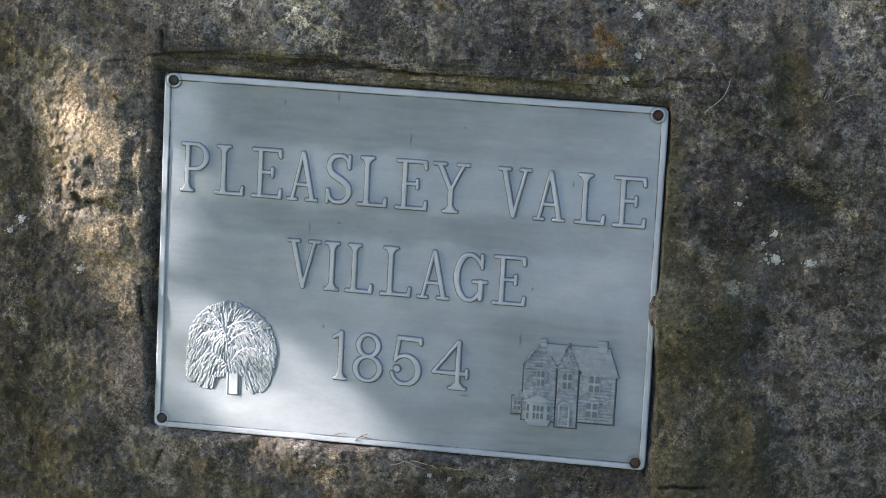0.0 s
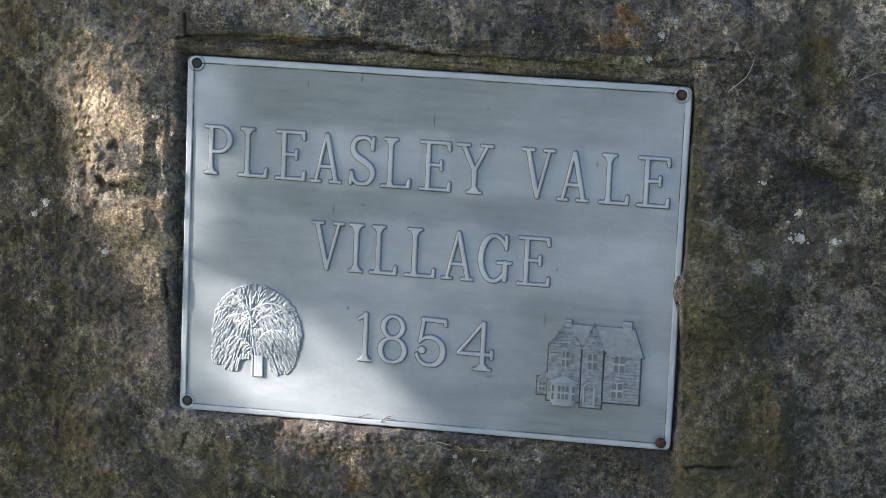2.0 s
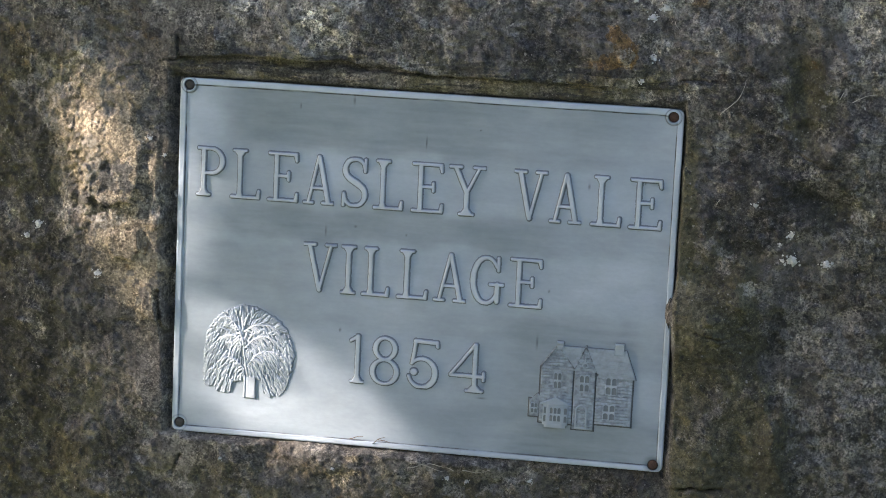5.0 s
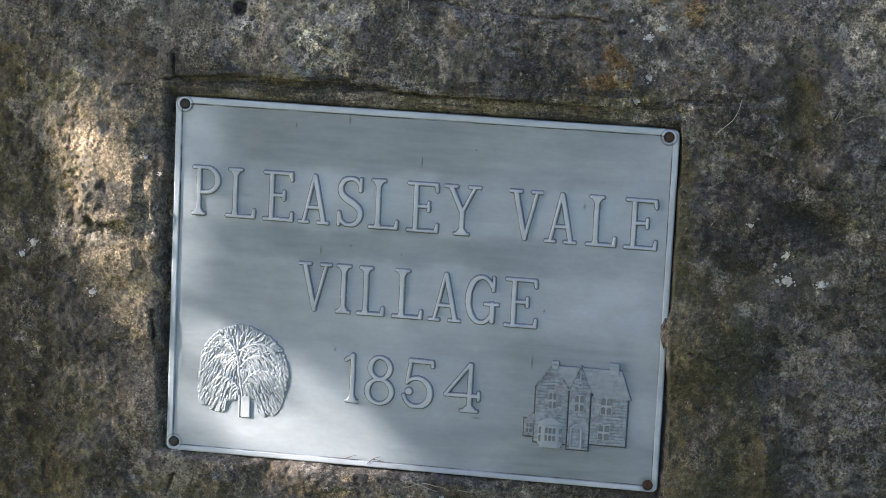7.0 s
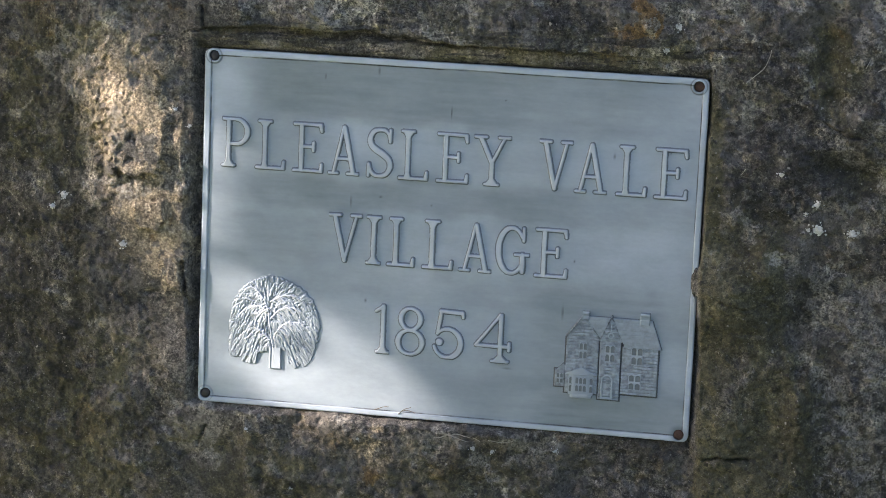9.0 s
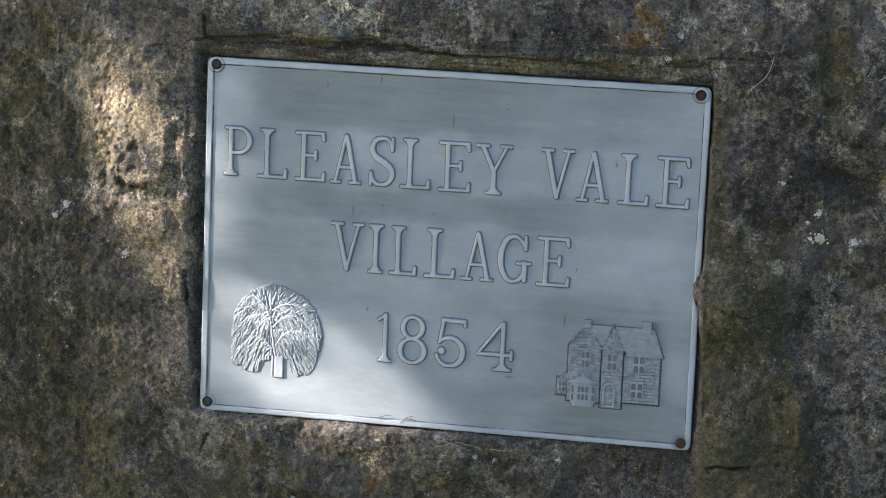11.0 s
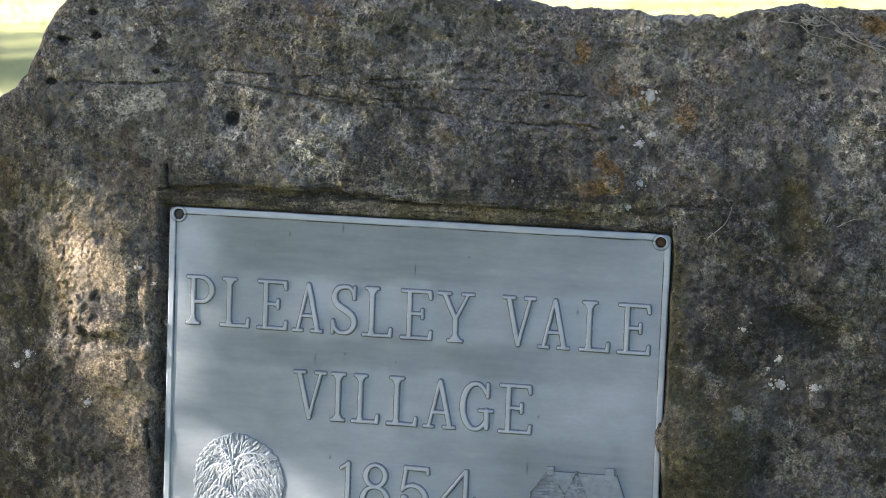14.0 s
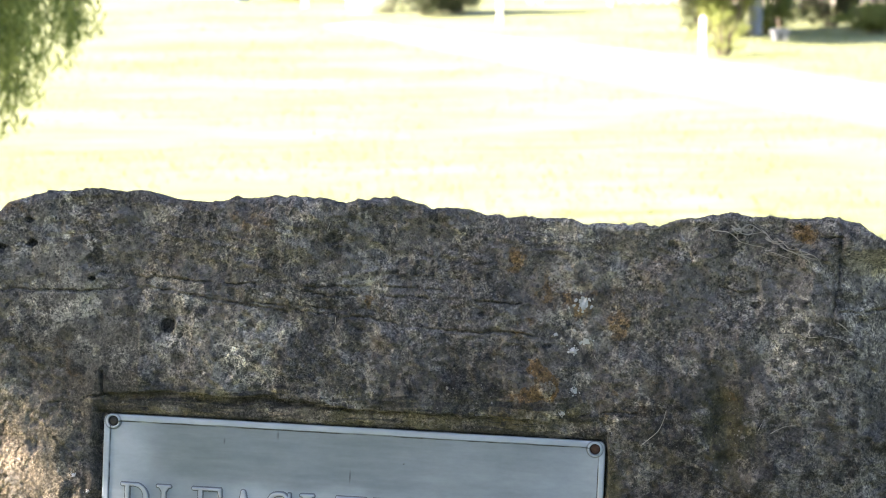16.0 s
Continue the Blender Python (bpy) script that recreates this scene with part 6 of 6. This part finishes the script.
def drooping_tree():
    """A weeping tree whose hanging shoots almost reach the lawn."""
    rng = np.random.RandomState(9)
    base = np.array((-4.17, 8.0, 0.0))
    tree = new("weeping_tree")
    tree.location = base
    shoots, all_pts = [], []
    for k in range(680):
        a = rng.uniform(0, math.tau) if k < 220 else rng.uniform(-0.8, 0.5)
        inner = k >= 400
        r = rng.uniform(2.2, 2.92) if inner else 3.12 * math.sqrt(rng.uniform(0.10, 1.0)) + rng.uniform(0, 0.10)
        top = np.array((math.cos(a) * r, math.sin(a) * r, 3.4 - 0.11 * r * r + rng.uniform(-0.3, 0.5)))
        low = 0.75 + 0.9 * max(0.0, r - 2.85) + rng.uniform(0, 0.30)
        m = 540
        t = rng.uniform(0, 1, m)
        z = top[2] + (low - top[2]) * t
        all_pts.append(np.stack([top[0] + rng.normal(size=m) * 0.020 + 0.1 * t * math.cos(a), top[1] + rng.normal(size=m) * 0.030 + 0.1 * t * math.sin(a), z], -1))
        shoots.append((Vector(top), low))
    # low leafy ends on the far side, added out of view to shade the lawn beside the tree
    for k in range(90):
        a, r = rng.uniform(0.85, 1.5), rng.uniform(1.7, 2.8)
        z = rng.uniform(0.2, 1.0, 240)
        all_pts.append(np.stack([r * math.cos(a) + rng.normal(size=240) * 0.05, r * math.sin(a) + rng.normal(size=240) * 0.06, z], -1))
    under(new("crown", leaf_mesh("crown", np.concatenate(all_pts), WILLOW, 0.042, 0.0070, rng, 0.80)), tree)
    bm = bmesh.new()
    limb(bm, [Vector((0, 0, -0.1)), Vector((0.1, 0.05, 1.0)), Vector((0, 0, 2.2)), Vector((0.1, 0, 3.2))], 0.2, 0.07, 12)
    part("trunk", bm, BARK, tree, "", True)
    for top, low in shoots[:40]:
        bm = bmesh.new()
        limb(bm, [Vector((0.05, 0, 2.6)), Vector((top.x * 0.5, top.y * 0.5, top.z + 0.3)), top, Vector((top.x, top.y, low + 0.5))], 0.03, 0.004, 5)
        part("limb", bm, BARK, tree, "", True)
    return tagged(tree, "weeping tree with pale green hanging shoots on the lawn", "tree")


drooping_tree()


def shrub(base, radii, n, mat, seed, label, length=0.06, width=0.03, stems=7):
    rng = np.random.RandomState(seed)
    ob = new("shrub")
    ob.location = base
    pts = crown_points(rng, n, (0, 0, radii[2] * 0.95), radii, 24)
    pts = pts[pts[:, 2] > 0.03]
    under(new("crown", leaf_mesh("crown", pts, mat, length, width, rng)), ob)
    for k in range(stems):
        a = k * math.tau / stems
        bm = bmesh.new()
        limb(bm, [Vector((0.05 * math.cos(a), 0.05 * math.sin(a), -0.05)), Vector((0.3 * radii[0] * math.cos(a), 0.3 * radii[1] * math.sin(a), radii[2] * 0.7)),
                  Vector((0.6 * radii[0] * math.cos(a), 0.6 * radii[1] * math.sin(a), radii[2] * 1.5))], 0.014, 0.005, 5)
        part("branch", bm, BARK, ob, "", True)
    return tagged(ob, label, "shrub", "shrubs on the lawn")


shrub((0.62, 31.5, 0), (0.50, 0.8, 0.62), 7000, SHRUB, 31, "dense dark green shrub on the lawn")
shrub((1.00, 31.6, 0), (0.36, 0.6, 0.36), 3000, SHRUB, 32, "low brownish shrub on the lawn")
shrub((3.22, 23.3, 0), (0.26, 0.25, 0.22), 420, FRESH, 33, "thin yellow-green sapling bush on the lawn", 0.05, 0.022)
shrub((3.72, 26.3, 0), (0.34, 0.35, 0.42), 2600, FRESH, 34, "leafy green bush beside the fence")
shrub((3.52, 27.0, 0), (0.36, 0.4, 0.55), 3500, SHRUB, 39, "dark green bush beside the fence")
shrub((5.05, 27.9, 0), (0.45, 0.4, 0.50), 5000, SHRUB, 35, "dark brownish-green conifer shrub")
shrub((5.80, 27.4, 0), (0.75, 0.5, 0.65), 8000, SHRUB, 36, "dark green shrub at the lawn's edge")
shrub((5.30, 26.6, 0), (0.42, 0.30, 0.16), 2200, FRESH, 40, "low spreading green plant in the shade")
shrub((-1.05, 35.2, 0), (0.55, 0.4, 0.35), 2500, FRESH, 37, "bright yellow-green low shrub")
shrub((4.18, 26.7, 0), (0.26, 0.30, 0.30), 1800, FRESH, 38, "yellow-green bush below a young tree")


def bollard(x, y, height, half):
    """A square white post with chamfered edges and a pointed cap."""
    ob = new("bollard")
    ob.location = (x, y, 0)
    bm = bmesh.new()
    bmesh.ops.create_cube(bm, size=1, matrix=Matrix.LocRotScale((0, 0, height / 2 - 0.05), None, (half * 2, half * 2, height + 0.1)))
    bmesh.ops.bevel(bm, geom=[e for e in bm.edges if abs(e.verts[0].co.z - e.verts[1].co.z) > 0.1], offset=half * 0.25, segments=2, affect="EDGES")
    part("post", bm, WHITE_PAINT, ob)
    bm = bmesh.new()
    bmesh.ops.create_cone(bm, cap_ends=True, segments=4, radius1=half * 1.5, radius2=half * 0.4, depth=half * 1.1, matrix=Matrix.Translation((0, 0, height + half * 0.5)) @ Matrix.Rotation(math.pi / 4, 4, "Z"))
    part("cap", bm, WHITE_PAINT, ob)
    return tagged(ob, "short white-painted wooden post on the lawn", "bollard", "white posts along the drive")


bollard(2.975, 22.87, 0.36, 0.025)
bollard(1.42, 28.97, 0.42, 0.030)
bollard(-0.95, 33.65, 0.42, 0.040)
bollard(2.10, 34.3, 0.42, 0.030)
bollard(2.24, 34.4, 0.42, 0.030)


def whitewashed_stone(x, y):
    bm = bmesh.new()
    bmesh.ops.create_icosphere(bm, subdivisions=4, radius=1)
    for vt in bm.verts:
        p = vt.co
        k = 1 + 0.10 * noise.noise(p * 2.1) + 0.04 * noise.noise(p * 6)
        taper = 1.15 - 0.35 * p.z
        vt.co = Vector((p.x * 0.27 * k * taper, p.y * 0.25 * k * taper, 0.22 + p.z * 0.30 * k))
    ob = part("boulder", bm, WHITEWASH, None, "", True)
    ob.location = (x, y, 0)
    return tagged(ob, "whitewashed boulder standing on the lawn", "boulder")


whitewashed_stone(-0.04, 32.1)


def stone_bench(x, y):
    ob = new("stone_slab")
    ob.location = (x, y, 0)
    bm = bmesh.new()
    bmesh.ops.create_cube(bm, size=1, matrix=Matrix.LocRotScale((0, 0, 0.085), None, (0.18, 0.24, 0.05)))
    bmesh.ops.bevel(bm, geom=bm.edges[:], offset=0.008, segments=2, affect="EDGES")
    part("slab", bm, SLAB, ob)
    for dx in (-0.045, 0.045):
        bm = bmesh.new()
        bmesh.ops.create_cube(bm, size=1, matrix=Matrix.LocRotScale((dx, 0, 0.037), None, (0.055, 0.2, 0.086)))
        bmesh.ops.bevel(bm, geom=bm.edges[:], offset=0.005, segments=1, affect="EDGES")
        part("foot", bm, SLAB, ob)
    return tagged(ob, "small low grey slab seat on the lawn", "slab seat")


stone_bench(4.10, 25.5)


def young_tree(x, y, radius, height, mat, label, seed, leaves, shift=0.0, spread=(1.0, 1.0, 0.75), leaf=0.07):
    rng = np.random.RandomState(seed)
    ob = new("young_tree")
    ob.location = (x, y, 0)
    bm = bmesh.new()
    limb(bm, [Vector((0, 0, -0.1)), Vector((0.02, 0, 0.5)), Vector((-0.02, 0.02, 1.1)), Vector((0.03, 0, height))], radius, radius * 0.5, 10)
    part("trunk", bm, mat, ob, "", True)
    pts = crown_points(rng, leaves, (shift, shift * 0.5, height + 0.1), spread, 30)
    under(new("crown", leaf_mesh("crown", pts, LEAF, leaf, leaf * 0.55, rng)), ob)
    for k in range(5):
        a = k * math.tau / 5
        bm = bmesh.new()
        limb(bm, [Vector((0, 0, height * 0.75)), Vector((0.5 * shift + 0.3 * math.cos(a), 0.25 * shift + 0.3 * math.sin(a), height + 0.2)), Vector((shift + 0.7 * math.cos(a), 0.5 * shift + 0.7 * math.sin(a), height + 0.6))], radius * 0.4, 0.01, 6)
        part("limb", bm, mat, ob, "", True)
    return tagged(ob, label, "tree")


young_tree(4.47, 27.84, 0.05, 1.35, BARK, "young tree with a slim dark trunk", 51, 5000)
# its unseen crown is enlarged and shifted aside to put shade on the lawn
young_tree(3.97, 26.35, 0.075, 1.45, SLATE, "young tree with a pale grey trunk", 52, 18000, -1.35, (1.35, 1.35, 0.6), 0.11)


def picket_fence(x0, x1, y0, y1):
    """A low weathered picket fence: posts, two rails and pointed pickets."""
    ob = new("picket_fence")
    ob.location = (x0, y0, 0)
    run = Vector((x1 - x0, y1 - y0, 0))
    n = int(run.length / 0.13)
    ang = math.atan2(run.y, run.x)

    def slab_mesh(name, sx, sy, z0, z1, point):
        bm = bmesh.new()
        vs = [(-sx, 0, z0), (sx, 0, z0), (sx, 0, z1), (0, 0, z1 + point), (-sx, 0, z1)]
        f = bm.faces.new([bm.verts.new(p) for p in vs])
        ext = bmesh.ops.extrude_face_region(bm, geom=[f])
        bmesh.ops.translate(bm, verts=[g for g in ext["geom"] if isinstance(g, bmesh.types.BMVert)], vec=(0, sy, 0))
        bmesh.ops.recalc_face_normals(bm, faces=bm.faces)
        me = bpy.data.meshes.new(name)
        bm.to_mesh(me)
        bm.free()
        me.materials.append(FENCE_WOOD)
        return me

    picket, post = slab_mesh("picket", 0.035, 0.018, 0.04, 0.82, 0.05), slab_mesh("post", 0.045, 0.09, -0.1, 0.9, 0.03)
    for k in range(n + 1):
        o = under(new("picket", picket), ob)
        o.matrix_local = Matrix.Translation(run * (k / n)) @ Matrix.Rotation(ang, 4, "Z")
        if k % 14 == 0:
            o = under(new("post", post), ob)
            o.matrix_local = Matrix.Translation(run * (k / n) + Vector((0, 0.05, 0))) @ Matrix.Rotation(ang, 4, "Z")
    for z in (0.22, 0.62):
        bm = bmesh.new()
        bmesh.ops.create_cube(bm, size=1, matrix=Matrix.Translation(run / 2 + Vector((0, 0.036, z))) @ Matrix.Rotation(ang, 4, "Z") @ Matrix.Diagonal((run.length, 0.03, 0.07, 1)))
        part("rail", bm, FENCE_WOOD, ob)
    return tagged(ob, "weathered wooden picket fence behind the lawn", "fence")


picket_fence(3.1, 7.4, 33.2, 31.0)


def plant_pot(x, y):
    bm = bmesh.new()
    prof = [(0.0, 0.0), (0.10, 0.0), (0.13, 0.12), (0.15, 0.22), (0.165, 0.22), (0.165, 0.26), (0.145, 0.26), (0.13, 0.18), (0.0, 0.18)]
    rows = [[bm.verts.new((r * math.cos(a * math.tau / 20), r * math.sin(a * math.tau / 20), z)) for a in range(20)] for r, z in prof[1:-1]]
    for a, b in zip(rows[:-1], rows[1:]):
        for k in range(20):
            bm.faces.new((a[k], a[(k + 1) % 20], b[(k + 1) % 20], b[k]))
    bm.faces.new(rows[0][::-1])
    bm.faces.new(rows[-1])
    ob = part("plant_pot", bm, BLUE, None, "", True)
    ob.location = (x, y, 0)
    return tagged(ob, "blue glazed plant pot at the lawn's far edge", "plant pot")


plant_pot(-1.87, 35.6)

# pale drive that crosses the lawn behind the stone
dx = np.linspace(0, 1, 401)
far = np.stack([np.interp(dx, [0, 0.2, 0.35, 0.5, 0.65, 1], [-0.1, 0.95, 1.95, 3.0, 4.0, 9.5]), np.interp(dx, [0, 0.2, 0.35, 0.5, 0.65, 1], [29.6, 27.4, 25.7, 23.2, 19.8, 8.0])], -1)
near = np.stack([np.interp(dx, [0, 0.2, 0.35, 0.5, 0.65, 1], [-0.7, 0.05, 0.75, 1.6, 2.7, 7.4]), np.interp(dx, [0, 0.2, 0.35, 0.5, 0.65, 1], [28.8, 26.2, 23.4, 20.4, 17.4, 5.5])], -1)
wig = 0.10 * fbm(dx * 30, dx * 0, 1.0, 6, 0.8, 77)
rows = [near * (1 - k) + far * k + np.stack([0.6 * wig, -wig], -1) * (1 if k == 0 else -0.7 if k == 1 else 0) for k in (0, 0.25, 0.5, 0.75, 1)]
co = np.concatenate([np.c_[r, np.full(401, 0.004 if 0 < k < 4 else -0.002)] for k, r in enumerate(rows)])
di = np.arange(5 * 401).reshape(5, 401)
df = np.stack([di[:-1, :-1], di[1:, :-1], di[1:, 1:], di[:-1, 1:]], -1).reshape(-1, 4)
drive = new("road", mesh_of("road", co, df, GRAVEL, True, {"verge": np.repeat([1.0, 0.25, 0.0, 0.15, 0.9], 401)}))
tagged(drive, "pale dusty gravel drive across the lawn", "drive", kind="structure")


def hedge():
    """A tall clipped hedge that closes the lawn behind the camera."""
    rng = np.random.RandomState(61)
    n = 34000
    pts = np.stack([rng.uniform(-24, 24, n), -9 + rng.normal(size=n) * 0.5, 4.2 * rng.uniform(0, 1, n) ** 0.8], -1)
    pts[:, 2] *= 1 + 0.25 * fbm(pts[:, 0], pts[:, 0] * 0, 3.0, 3, 0.5, 62)
    pts[:, 1] -= 0.008 * pts[:, 0] ** 2 * -1
    pts[:, 2] += 0.04
    ob = new("hedge", leaf_mesh("hedge", pts, LEAF, 0.22, 0.15, rng))
    tagged(ob, "tall dark green leafy hedge closing the lawn", "hedge", kind="stuff")


hedge()


def grass():
    """Blades over the part of the lawn that lies behind the stone."""
    rng = np.random.RandomState(15)
    n = 30000
    y = 10.0 + 27.0 * rng.uniform(0, 1, n) ** 1.4
    x = (rng.uniform(-1, 1, n)) * (0.8 + 0.21 * y)
    keep = fbm(x, y * 0.5, 0.9, 3, 0.5, 16) > -0.25
    # none on the drive
    fx = np.interp(-y, -far[:, 1], far[:, 0])
    nx_ = np.interp(-y, -near[:, 1], near[:, 0])
    keep &= ~((x > nx_) & (x < fx) & (y < 29.4))
    x, y = x[keep], y[keep]
    n = len(x)
    a = rng.uniform(0, math.tau, n)
    h = rng.uniform(0.015, 0.035, n)
    wd = rng.uniform(0.003, 0.006, n) * (0.6 + y / 20)
    lean = rng.normal(size=(n, 2)) * 0.5
    p = np.stack([x, y, np.full(n, -0.02)], -1)
    s = np.stack([np.cos(a) * wd, np.sin(a) * wd, np.zeros(n)], -1)
    tip = p + np.stack([lean[:, 0] * h, lean[:, 1] * h, h + 0.02], -1)
    co = np.stack([p - s, p + s, tip], 1).reshape(-1, 3)
    ob = new("grass_blades", mesh_of("grass_blades", co, np.arange(3 * n).reshape(n, 3), BLADE))
    tagged(ob, "short mown grass blades with dry tips", "grass", kind="stuff")


grass()
